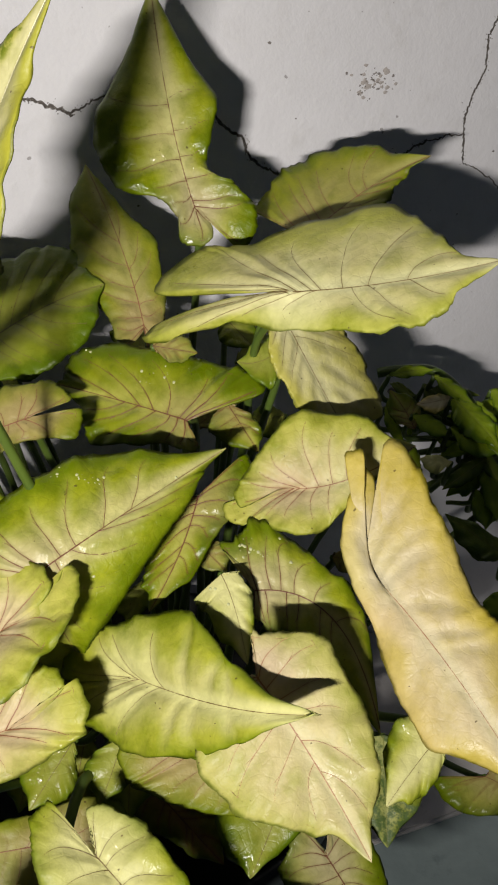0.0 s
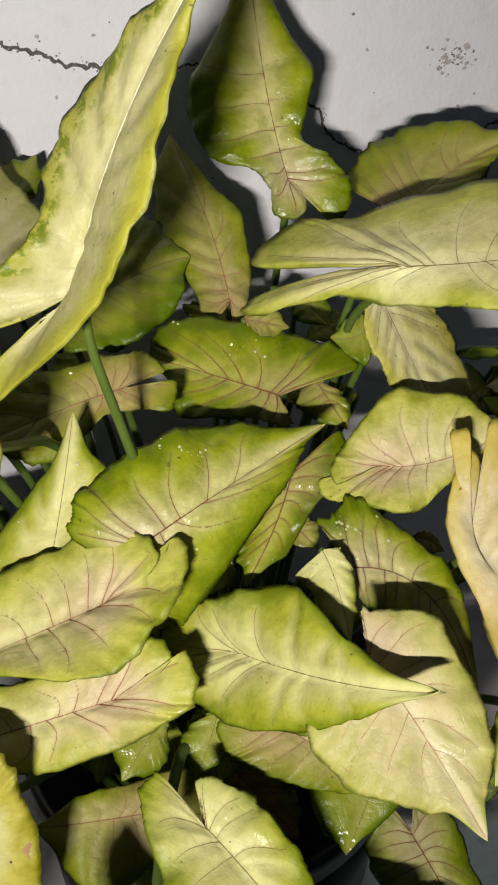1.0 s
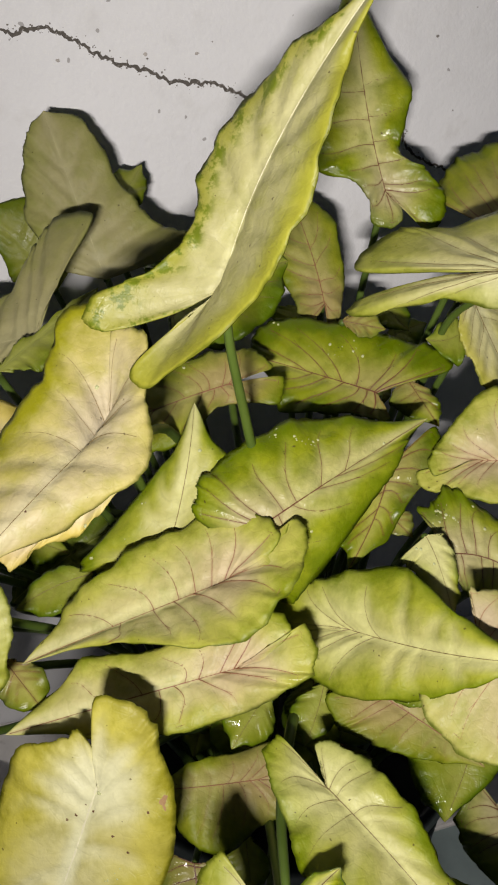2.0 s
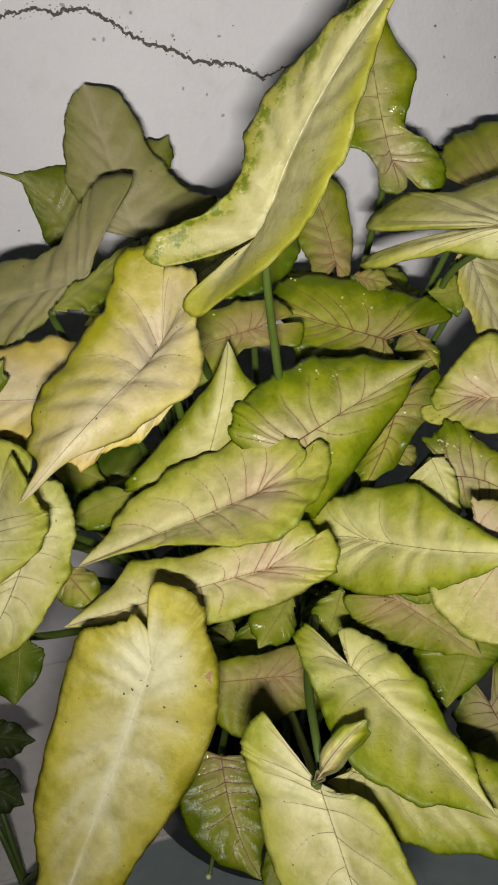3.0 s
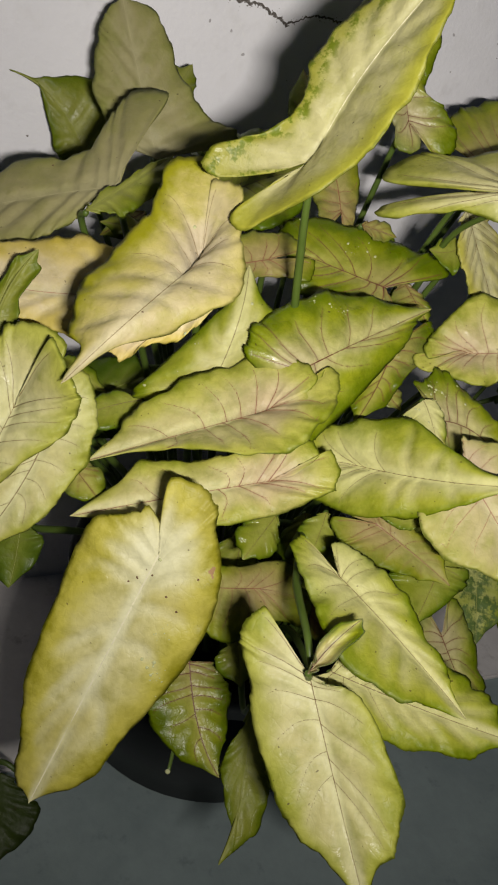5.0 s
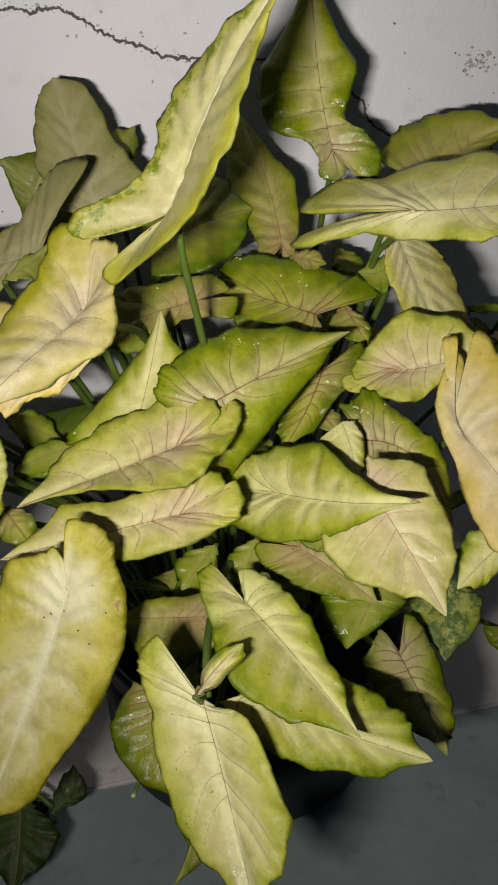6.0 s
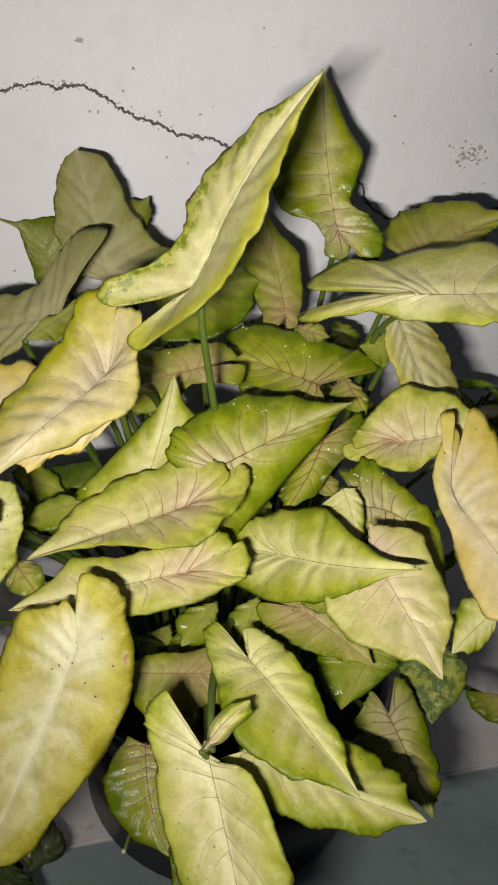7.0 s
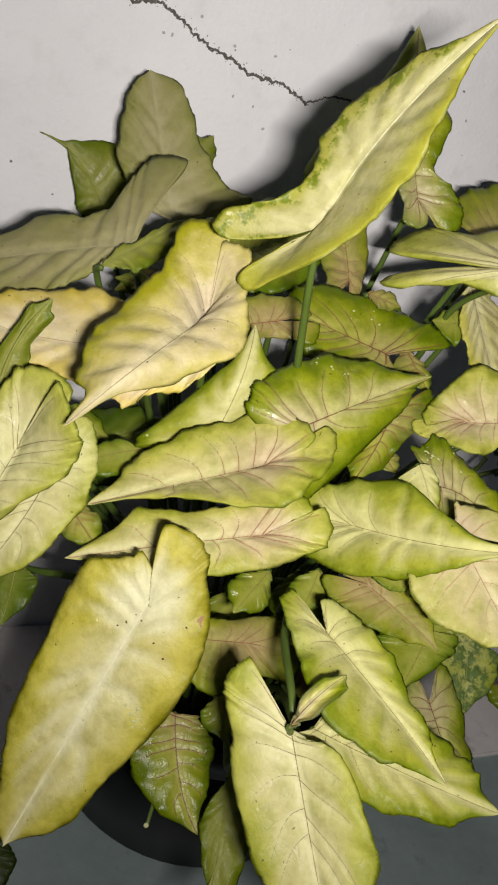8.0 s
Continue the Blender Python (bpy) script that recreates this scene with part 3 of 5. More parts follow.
stem("twig", [(0.166, 0.631, 0.423), (0.201, 0.642, 0.451), (0.229, 0.652, 0.46)], 0.003, 0.003, trailer)
stem("stalk", [(-0.27, 0.31, 0.10), (-0.30, 0.32, 0.11), (-0.34, 0.33, 0.05), (-0.35, 0.34, 0.0)], 0.0025, 0.004, seedling)
blade_a = stalked(syngonium, "cream", (-0.195, 0.223, 0.513), (-0.298, -0.444, -0.845), (-0.115, -0.863, 0.492), 0.186, (9, 0, -0.6), (2.7, 5, -0.5), (9.7, -4.2, -0.5), (-5.1, -0.2, 0.5), (-2.1, -2.4, 0.2), shoulders=((-3.2, 2.5), (0.5, -4.8)), fores=((13.6, 3.2), (16.2, -2.1)), notches=((-1.8, -0.8), (-1.4, -0.4)), blunt=(0.26, 0.2), sharp=-0.12, label="broad cream leaf with yellow-green margin")
stalked(syngonium, "ivory", (-0.095, 0.164, 0.49), (0.351, -0.739, -0.576), (-0.34, -0.674, 0.656), 0.132, (5.9, -0.1, -0.4), (7.4, 3.7, 0.2), (4, -4, 0.2), (0.7, 0.8, 0.3), (-4.2, -2.5, 1.1), shoulders=((2, 2.7), (-1.9, -3.6)), fores=((10.9, 2.3), (9.2, -2.9)), notches=((0.4, 0.3), (-2.2, -1.1)), blunt=(0.06, 0.2), via=[(-0.096, 0.19, 0.495), (-0.098, 0.241, 0.486), (-0.089, 0.313, 0.459)], label="broad ivory leaf with thin brown midrib")
blade_c = stalked(syngonium, "pale", (-0.075, 0.233, 0.508), (0.684, -0.698, -0.212), (0.083, -0.209, 0.974), 0.118, (5.5, 0.2, 0), (5.2, 2.2, 0.7), (3.9, -4.5, 0.7), (-1.5, 1.6, 0.6), (-3.5, -1, 0.4), shoulders=((1.3, 2.7), (-0.1, -3)), fores=((9.3, 1), (8.5, -3.1)), notches=((-1, 0.4), (-1.4, -0.4)), blunt=(0.35, 0.22), label="pale lime leaf with greener margin")
stalked(syngonium, "pale", (-0.072, 0.191, 0.463), (0.97, -0.23, -0.073), (-0.011, -0.347, 0.938), 0.131, (7, -0.2, 0), (8.9, 3, 0), (7.3, -2.7, 0), (0.6, 1.9, 0), (-1.1, -1, 0), label="pale lime leaf with greener margin")
stalked(syngonium, "blush", (-0.126, 0.287, 0.535), (-0.946, -0.19, -0.261), (-0.127, -0.525, 0.841), 0.137, (6.5, 0, 0.2), (2.7, 2.6, 0.3), (4, -2.3, 0.3), (-4.5, 0, 1), (-3.4, -1.6, 0.8), shoulders=((-2.7, 2), (-1.2, -2.6)), fores=((8.6, 1.6), (9, -2.8)), notches=((-2.1, -0.1), (-1.7, -0.6)), blunt=(0.25, 0.25), label="cream leaf with pink heart, red veins and green margin")
stalked(syngonium, "blush", (-0.134, 0.323, 0.568), (-0.906, -0.234, -0.353), (-0.302, -0.273, 0.913), 0.129, (6.4, -0.1, -0.1), (1.2, 4.5, 1.2), (4.7, -3.8, 1.2), (-5.1, -0.5, 1), (-3.5, -1.7, 1.4), shoulders=((-2.7, 3.3), (-0.1, -4.2)), fores=((7.2, 1.4), (9.7, -2.5)), notches=((-2.6, 1), (-2.3, 0.2)), blunt=(0.2, 0.25), label="cream leaf with pink heart, red veins and green margin")
stalked(syngonium, "pale", (-0.063, 0.321, 0.535), (0.708, -0.537, 0.459), (-0.699, -0.361, 0.617), 0.13, (7.5, -0.5, 0.1), (3, 4, 0.2), (2.7, -3.8, 0.2), (-4.6, 0.5, 1.6), (-4.4, -1.4, 1.5), shoulders=((-1.6, 2.7), (-2.4, -3.1)), fores=((8.1, 1.4), (9.1, -2)), notches=((-1.9, -0.5), (-2.2, -0.8)), blunt=(0.25, 0.15), sharp=0.3, hook=0.006, label="pale lime leaf with greener margin")
blade_g = stalked(syngonium, "lime", (-0.117, 0.345, 0.59), (0.77, 0.604, 0.204), (0.131, -0.463, 0.877), 0.134, (5.6, 0, 0.3), (5, 4.8, 0.1), (7.4, -2.3, 0.1), (-2.6, 3.3, -0.2), (-1.9, -4, -7.3), closed=0.2, shoulders=((-0.4, 4.7), (0.9, -4.1)), fores=((9.3, 2.9), (11.2, -0.7)), label="glossy lime-green leaf with pale centre")
blade_h = stalked(syngonium, "shell", (-0.199, 0.341, 0.66), (-0.545, -0.756, -0.363), (-0.191, -0.337, 0.922), 0.127, (6.7, 0.9, 1.6), (1.8, 4.3, 1), (6.2, -4, 1), (-4.2, -1.1, 2.9), (-4.3, -3.8, 3.5), shoulders=((-1.5, 2.1), (0.6, -3.8)), fores=((7.4, 1.9), (10, -2)), notches=((-2.5, -1), (-2.3, -1.9)), blunt=(0.2, 0.25), sharp=0.5, label="pinkish cream leaf with one yellow-green side")
stalked(syngonium, "mottled", (-0.141, 0.368, 0.729), (0.42, 0.031, 0.907), (-0.58, -0.802, 0.146), 0.162, (7.4, 0.8, 0.3), (5.2, 4.2, 0), (6.2, -3.2, 2.6), (-3.5, 3.4, 4.8), (-5.2, 0, 3.6), shoulders=((1.1, 2), (1.5, -3.2)), fores=((11.7, 2.6), (11.4, -1.4)), notches=((-2, 0.8), (-2.3, 0.4)), blunt=(0.12, 0.12), via=[(-0.138, 0.371, 0.703), (-0.126, 0.388, 0.626), (-0.104, 0.418, 0.488)], label="arching cream leaf flecked with green")
blade_j = stalked(syngonium, "back", (-0.265, 0.448, 0.655), (-0.933, -0.049, -0.357), (-0.311, -0.466, 0.828), 0.174, (7, -0.3, 0), (7.5, 4.1, 0), (3, -3.7, 0), (1.8, 1.5, 0), (-3.2, -9, 0), shoulders=((3.7, 2.6), (0.1, -6.9)), fores=((11.9, 2.9), (8.2, -4.1)), notches=((0.4, 0.6), (-1.6, -3.5)), blunt=(0.2, 0.16), label="grey-green underside of an upright leaf")
stalked(syngonium, "back", (-0.242, 0.563, 0.64), (-0.376, 0.436, 0.817), (0.101, -0.858, 0.504), 0.131, (7.7, 0, 0), (9.7, 2.9, 0), (6.3, -3.6, 0), (2.3, 3.8, 0), (0.1, -7.4, 0), sharp=-0.05, shoulders=(None, (2.7, -5.2)), fores=((11.8, 1.9), (11.3, -2.6)), label="grey-green underside of an upright leaf")
stalked(syngonium, "dull", (-0.302, 0.637, 0.592), (-0.734, -0.018, 0.679), (0.302, -0.905, 0.302), 0.109, (6, -1.4, 0), (4.1, 1.2, 0), (4.7, -6.3, 0), (1.3, 1.7, 0), (0.5, -4.2, 0), sharp=0.5, fores=((8.7, -1.2), (8.6, -2.2)), label="dull green leaf seen against the wall")
stalked(syngonium, "peach", (-0.237, 0.369, 0.614), (-0.999, -0.038, -0.028), (0, -0.6, 0.8), 0.130, (7.1, 0.9, 0), (7.1, 3.3, 0), (6.9, -3.1, 0), (-0.3, 2.4, 0), (-0.5, -2.6, 0), sharp=0.1, label="yellowing peach-coloured leaf")
stalked(syngonium, "ivory", (-0.299, 0.279, 0.568), (-0.312, -0.605, -0.732), (-0.236, -0.698, 0.677), 0.116, (5.3, 0.4, 0.7), (0.4, 4, 0.9), (6.4, -4.9, 0.9), (-3.7, 2.8, 3.5), (-4.9, 0, 1.7), shoulders=((-2, 4.4), (-2.2, -2.8)), fores=((4.5, 1.7), None), notches=((-2.2, 1.2), (-1.4, 1)), blunt=(0.28, 0.34), label="broad ivory leaf with thin brown midrib")
stalked(syngonium, "ivory", (-0.273, 0.282, 0.568), (-0.395, -0.491, -0.776), (-0.194, -0.781, 0.593), 0.117, (5.9, 0.7, 0), (2.3, 3.4, 0), (7.1, -2.3, 0), (-3, 0, 0), (0, -3, 0), label="broad ivory leaf with thin brown midrib")
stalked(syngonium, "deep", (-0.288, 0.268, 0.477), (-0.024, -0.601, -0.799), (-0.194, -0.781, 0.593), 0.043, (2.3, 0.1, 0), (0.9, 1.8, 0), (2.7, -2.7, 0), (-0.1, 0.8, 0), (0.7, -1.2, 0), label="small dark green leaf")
blade_q = stalked(syngonium, "pale", (-0.183, 0.366, 0.519), (0.181, 0.372, 0.91), (-0.15, -0.905, 0.399), 0.123, (6.8, -0.9, 2.2), (1.3, 4.3, 2.4), (7.5, -4.2, 2.4), (-1.7, 2.6, 1.2), (-0.1, -2.9, -0.6), fores=((8, 1.1), (9.9, -2.9)), label="pale lime leaf with greener margin")
blade_r = stalked(syngonium, "green", (-0.041, 0.475, 0.605), (-0.901, 0.433, 0.009), (-0.206, -0.563, 0.801), 0.104, (4.9, -0.2, -0.4), (5.7, 3.3, 0), (7.8, -4, 0), (-1.4, 1.8, 0.1), (-3.6, -4.1, -0.4), shoulders=((1.1, 2), (0.2, -4.5)), fores=((7.7, 1.7), (10.6, -1.4)), notches=((-0.6, 1.1), (-1.8, -1.5)), label="glossy green leaf with reddish veins")
stalked(syngonium, "olive", (-0.076, 0.564, 0.627), (-0.345, 0.731, 0.588), (0.066, -0.61, 0.79), 0.145, (6.6, -0.4, 0.2), (5.8, 3.3, 0.1), (6.3, -3, 0.1), (-1, 2, 0.3), (-2.1, 0, 0.2), sharp=0, shoulders=((2.1, 2.4), (0.7, -1.8)), fores=((11.1, 2.3), (10.7, -1.3)), notches=((-0.9, 0.9), (-1.4, 0.3)), label="dull olive leaf with a pinkish midrib")
stalked(syngonium, "lime", (-0.037, 0.584, 0.708), (-0.199, 0.583, 0.788), (-0.034, -0.808, 0.588), 0.159, (6.8, 0.4, 0.2), (2.9, 5.3, 0.7), (2.8, -1.4, 0.7), (-2.5, 0.4, 0.4), (-2.7, -3.4, 0.4), shoulders=((0.5, 1.7), (0.7, -3.3)), fores=((8.3, 5.3), (7.5, -2.9)), notches=((-1.4, -0.9), (-1.2, -1.8)), blunt=(0.35, 0.3), belly=0.1, label="glossy lime-green leaf with pale centre")
stalked(syngonium, "olive", (0.04, 0.591, 0.683), (0.834, 0.153, 0.53), (-0.441, -0.391, 0.808), 0.103, (5.6, 1.4, -0.6), (3.5, 7.7, -0.2), (6.1, -1.3, -0.2), (-2.3, 5.8, 0.3), (1.7, -2.4, -0.1), fores=((7.9, 4.3), (8.2, 0)), label="dull olive leaf with a pinkish midrib")
stalked(syngonium, "ivory", (0.025, 0.445, 0.711), (0.924, -0.261, 0.278), (-0.299, -0.281, 0.912), 0.113, (5.7, -0.2, -0.2), (4.8, 6.7, -0.5), (4.7, -3.4, -0.5), (-9.9, 5.6, -1.8), (-10.3, 0.5, -2.1), shoulders=((-4.7, 6.6), (-3.8, -0.6)), fores=((8.3, 2.5), (8.5, -2.6)), notches=((-4.8, 1.6), (-5, 1.4)), blunt=(0.17, 0.08), via=[(0.006, 0.495, 0.655), (-0.0, 0.52, 0.597), (-0.009, 0.541, 0.505)], label="broad ivory leaf with thin brown midrib")
stalked(syngonium, "white", (0.018, 0.523, 0.667), (0.482, -0.419, -0.77), (0.512, -0.578, 0.635), 0.107, (5.3, 0, -0.1), (6.7, 4.6, -0.2), (5.3, -2.5, -0.2), (1.4, 2.9, 0), (0.8, -1.5, -0.1), fores=((10.4, 3.7), None), wave=0.001, label="whitish leaf hanging beneath another")
stalked(syngonium, "blush", (0.028, 0.43, 0.584), (0.929, 0.055, 0.365), (-0.253, -0.593, 0.764), 0.08, (3.4, -0.8, 0.6), (1.7, 4.2, 1.3), (0.2, -3.5, 1.3), (-3.4, 0.1, 1.5), (-4.3, -0.6, 1.4), shoulders=((-2.1, 1.9), (-2.4, -1.9)), fores=((5.8, 2.6), (3.1, -2.4)), notches=((-1.2, -0.1), (-1.5, -0.4)), label="cream leaf with pink heart, red veins and green margin")
stalked(syngonium, "peach", (0.065, 0.36, 0.582), (0.521, -0.794, -0.314), (-0.253, -0.492, 0.833), 0.14, (6.3, 0.4, 0.6), (5.4, 3.8, 0.3), (4.2, -2, 0.3), (-4.5, 5.7, 1.1), (-5.3, 3.4, 1.9), shoulders=((-0.1, 5.2), (-1.9, -0.1)), fores=((7.9, 3.8), (9.8, -2.9)), notches=((-1.7, 3.2), (-3.5, 3.4)), blunt=(0.1, 0.08), label="yellowing peach-coloured leaf")
blade_z = stalked(syngonium, "lime", (0.003, 0.37, 0.554), (0.656, -0.637, -0.404), (0.05, -0.502, 0.863), 0.107, (4.3, 2.4, 0), (0.9, 4.2, 0), (3.9, -0.4, 0), (-3.4, 0.8, 0), (1.4, -1.2, 0), shoulders=((-3.3, 3.1), None), fores=((5.4, 4.1), (7.9, -0.5)), notches=((-1.5, 0.4), None), label="glossy lime-green leaf with pale centre")
stalked(syngonium, "pink", (0.004, 0.295, 0.567), (0.534, -0.725, -0.435), (-0.065, -0.566, 0.822), 0.101, (4.8, 0.2, -0.3), (4.9, 3.6, -0.2), (4.9, -4.3, -0.2), (-1.9, 1.3, 0), (-0.3, -2.5, -0.1), shoulders=((0.1, 3.9), (1.5, -4.7)), fores=((8.1, 1.9), (7.8, -1.6)), notches=((-1, 0.5), (-0.4, -0.9)), label="cream-pink leaf with fine red veins")
stalked(syngonium, "green", (-0.032, 0.428, 0.579), (-0.357, -0.782, -0.511), (-0.019, -0.541, 0.841), 0.078, (3.9, 0.3, -0.1), (2, 2, 0), (5.2, -1.4, 0), (-3.8, 1.7, -0.1), (1.1, -1.9, 0), label="glossy green leaf with reddish veins")
blade_ab = stalked(syngonium, "pale", (-0.016, 0.364, 0.573), (0.288, -0.812, -0.507), (-0.015, -0.534, 0.846), 0.053, (2.2, 0.2, 0), (2.8, 1.1, 0), (1.9, -1.4, 0), (0.2, 1.1, 0), (1, -2, 0), label="pale lime leaf with greener margin")
stalked(syngonium, "sprig", (-0.19, 0.535, 0.625), (0.84, 0.469, 0.273), (0, -0.503, 0.865), 0.101, (5.4, 0.6, 0), (7.6, 5.5, 0), (5.1, -3.9, 0), (0.3, 5.4, 0), (-1.2, -2.5, 0), fores=((9.9, 3.6), (8.4, -2.4)), label="glossy green leaf with reddish veins")
blade_ay = stalked(syngonium, "olive", (-0.141, 0.459, 0.617), (-0.909, -0.321, -0.266), (0, -0.503, 0.865), 0.102, (4.6, -0.2, 0), (5.2, 2.8, 0), (4.3, -3.3, 0), (-2.9, 1.8, 0), (-2.8, -0.9, 0), shoulders=((0.8, 1.3), (-0.1, -2.6)), fores=((7.8, 1.7), (8, -2.4)), notches=((-0.7, 0.7), (-1, -0.3)), blunt=(0.3, 0.3), label="dull olive leaf with a pinkish midrib")
stalked(syngonium, "green", (-0.065, 0.518, 0.637), (0.983, -0.159, -0.092), (0, -0.503, 0.865), 0.031, (1.6, 0, 0), (1.8, 1.2, 0), (1.8, -1, 0), (0.4, 0.6, 0), (0.4, -0.5, 0), label="glossy green leaf with reddish veins")
stalked(syngonium, "green", (-0.016, 0.511, 0.597), (0.504, -0.747, -0.434), (0, -0.503, 0.865), 0.045, (2.4, 0, 0), (2.8, 1.1, 0), (1.5, -2.1, 0), (0.7, 0.5, 0), (0.1, -0.9, 0), label="glossy green leaf with reddish veins")
stalked(syngonium, "sprig", (0.022, 0.51, 0.64), (-0.941, -0.293, -0.171), (0, -0.503, 0.865), 0.032, (1.8, 0.5, 0), (1.8, 2.5, 0), (0.8, -1.1, 0), (0.4, 1.1, 0), (0, -0.5, 0), label="small fresh green leaf between the others")
stalked(syngonium, "sprig", (-0.092, 0.665, 0.574), (-0.051, -0.863, -0.502), (0, -0.503, 0.865), 0.032, (1.9, 0, 0), (0.8, 2.3, 0), (0.6, -2.7, 0), (0, 1, 0), (-0.1, -1.2, 0), label="small fresh green leaf between the others")
stalked(syngonium, "lime", (0.048, 0.297, 0.397), (0.499, -0.545, -0.674), (0.295, -0.628, 0.72), 0.089, (4.4, 0.2, -0.2), (5.3, 2.6, -0.2), (1.7, -3.2, -0.2), (-2, 2.5, 0), (-2.2, -1, 0), shoulders=((1.1, 3), (-0.6, -3.1)), fores=((8, 1.2), (5.9, -1.7)), notches=((-0.3, 0.7), (-0.4, 0.1)), blunt=(0.25, 0.25), label="glossy lime-green leaf with pale centre")
stalked(syngonium, "olive", (-0.11, 0.286, 0.432), (-0.97, -0.226, 0.094), (0.116, -0.526, 0.842), 0.069, (4, 0.1, 0.2), (2.9, 4.1, 0), (1.8, -1.7, 0), (-3.9, 1.8, 0), (-4, 0, 0), shoulders=((-0.8, 2.4), (-2.1, -2.2)), notches=((-1.9, 1), (-1.4, 0.6)), blunt=(0.25, 0.25), label="dull olive leaf with a pinkish midrib")
stalked(syngonium, "sprig", (-0.106, 0.326, 0.472), (-0.502, -0.748, -0.435), (0, -0.503, 0.865), 0.045, (2.1, 0, 0), (2.5, 1.6, 0), (2.8, -1.8, 0), (0.6, 0.7, 0), (0.7, -0.8, 0), label="small fresh green leaf between the others")
blade_ah = stalked(syngonium, "sprig", (-0.118, 0.279, 0.381), (0.18, -0.85, -0.494), (0, -0.503, 0.865), 0.037, (1.9, 0, 0), (2.2, 1.4, 0), (1.8, -1.9, 0), (0.5, 0.6, 0), (0.4, -0.9, 0), label="small fresh green leaf between the others")
blade_ai = stalked(syngonium, "green", (-0.151, 0.27, 0.357), (0.386, -0.76, -0.523), (0.033, -0.555, 0.831), 0.089, (5, -0.6, 0), (3.5, 2.4, 0), (3.2, -4.1, 0), (0.6, 2, 0), (-1.1, -1.3, 0), fores=((6.4, 1.2), (6.9, -2.5)), label="glossy green leaf with reddish veins")
stalked(syngonium, "dull", (-0.1, 0.242, 0.349), (-0.116, -0.859, -0.499), (0, -0.503, 0.865), 0.113, (6.1, 0.6, 0), (4.6, 2.7, 0), (6, -1, 0), (0.7, 1.2, 0), (1.4, -0.4, 0), fores=((8.9, 2.3), (9.9, 1)), label="drooping dull green leaf")
stalked(syngonium, "sprig", (-0.077, 0.355, 0.454), (0.04, -0.864, -0.502), (0, -0.503, 0.865), 0.062, (3, 0.1, 0), (2.5, 2.3, 0), (3, -2.1, 0), (0.4, 1, 0), (0.6, -1, 0), label="small fresh green leaf between the others")
stalked(syngonium, "olive", (-0.039, 0.3, 0.501), (0.85, -0.415, -0.326), (0, -0.503, 0.865), 0.07, (4.4, 0.1, 0), (3.5, 2, 0), (2, -2.4, 0), (-1.9, -0.3, 0), (-2.3, -2.4, 0), shoulders=((-0.2, 1.1), (-0.8, -3)), fores=((5.6, 1.3), (4.9, -1.2)), notches=((-0.6, 0.1), (-0.8, -0.6)), blunt=(0.25, 0.25), label="dull olive leaf with a pinkish midrib")
stalked(syngonium, "sprig", (0.045, 0.325, 0.474), (-0.712, -0.607, -0.353), (0, -0.503, 0.865), 0.053, (2.6, 0, 0), (2.9, 2.2, 0), (2.7, -1.3, 0), (0.7, 1, 0), (0.6, -0.6, 0), label="small fresh green leaf between the others")
stalked(syngonium, "variegated", (0.093, 0.377, 0.408), (-0.023, -0.864, -0.502), (0, -0.503, 0.865), 0.071, (3.6, 0, 0), (2.1, 3.1, 0), (2.3, -3.3, 0), (0.1, 1.4, 0), (0.2, -1.5, 0), label="green leaf splashed with pale cream")
stalked(syngonium, "green", (0.177, 0.39, 0.341), (0.864, -0.435, -0.253), (0, -0.503, 0.865), 0.035, (1.4, 0.1, 0), (1, 2.2, 0), (0.1, -3, 0), (1, 2.2, 0), (-3.4, -2, 0), label="glossy green leaf with reddish veins")
stalked(syngonium, "red", (-0.07, 0.372, 0.355), (0.719, -0.601, -0.349), (0, -0.503, 0.865), 0.073, (4.1, 0, 0), (4.5, 2.3, 0), (3.6, -1.5, 0), (1.6, 2.1, 0), (-1.3, -1.9, 0), label="olive leaf with dark red veins")
stalked(syngonium, "sprig", (0.022, 0.301, 0.468), (-0.384, -0.789, -0.48), (0, -0.503, 0.865), 0.055, (2.6, 0.1, 0), (1.2, 2.1, 0), (3.1, -3.3, 0), (-1, 2.2, 0), (1.2, -3.4, 0), fores=((3.8, 1), (5.1, -1.6)), blunt=(0.25, 0.25), label="fresh green leaf hanging below the others")
stalked(syngonium, "sprig", (-0.115, 0.389, 0.399), (-0.088, -0.861, -0.501), (0, -0.503, 0.865), 0.063, (3.2, -0.1, 0), (3.4, 1.8, 0), (4.2, -3, 0), (0.8, 0.8, 0), (1.1, -1.3, 0), label="small fresh green leaf between the others")
stalked(syngonium, "pale", (0.107, 0.29, 0.538), (-0.67, -0.642, -0.373), (0, -0.503, 0.865), 0.056, (2.7, -0.1, 0), (3.8, 1.1, 0), (2.2, -2.2, 0), (1, 0.5, 0), (0.3, -1, 0), label="pale lime leaf with greener margin")
stalked(syngonium, "lime", (-0.099, 0.156, 0.501), (0.599, 0.482, 0.64), (-0.206, -0.673, 0.711), 0.045, (2.2, 0.2, 0), (2, 0.8, 0), (2.4, -0.5, 0), (0.7, 0.3, 0), (0.6, -0.3, 0), puff=-1.4, wave=0.0006, fores=((3.5, 0.7), (4.1, -0.6)), blunt=(0.3, 0.3), label="young lime-green leaf half unrolled")
stalked(syngonium, "dull", (-0.323, 0.31, 0.585), (0.257, 0.67, 0.696), (0.212, -0.742, 0.636), 0.075, (3.7, 0.6, 0), (5.1, 1.1, 0), (4.2, -0.3, 0), (0.2, 0.3, 0), (0.6, -0.7, 0), puff=-0.3, wave=0.0002, fores=((6.6, 1), (6.5, -0.7)), label="young dull green leaf still rolled up")
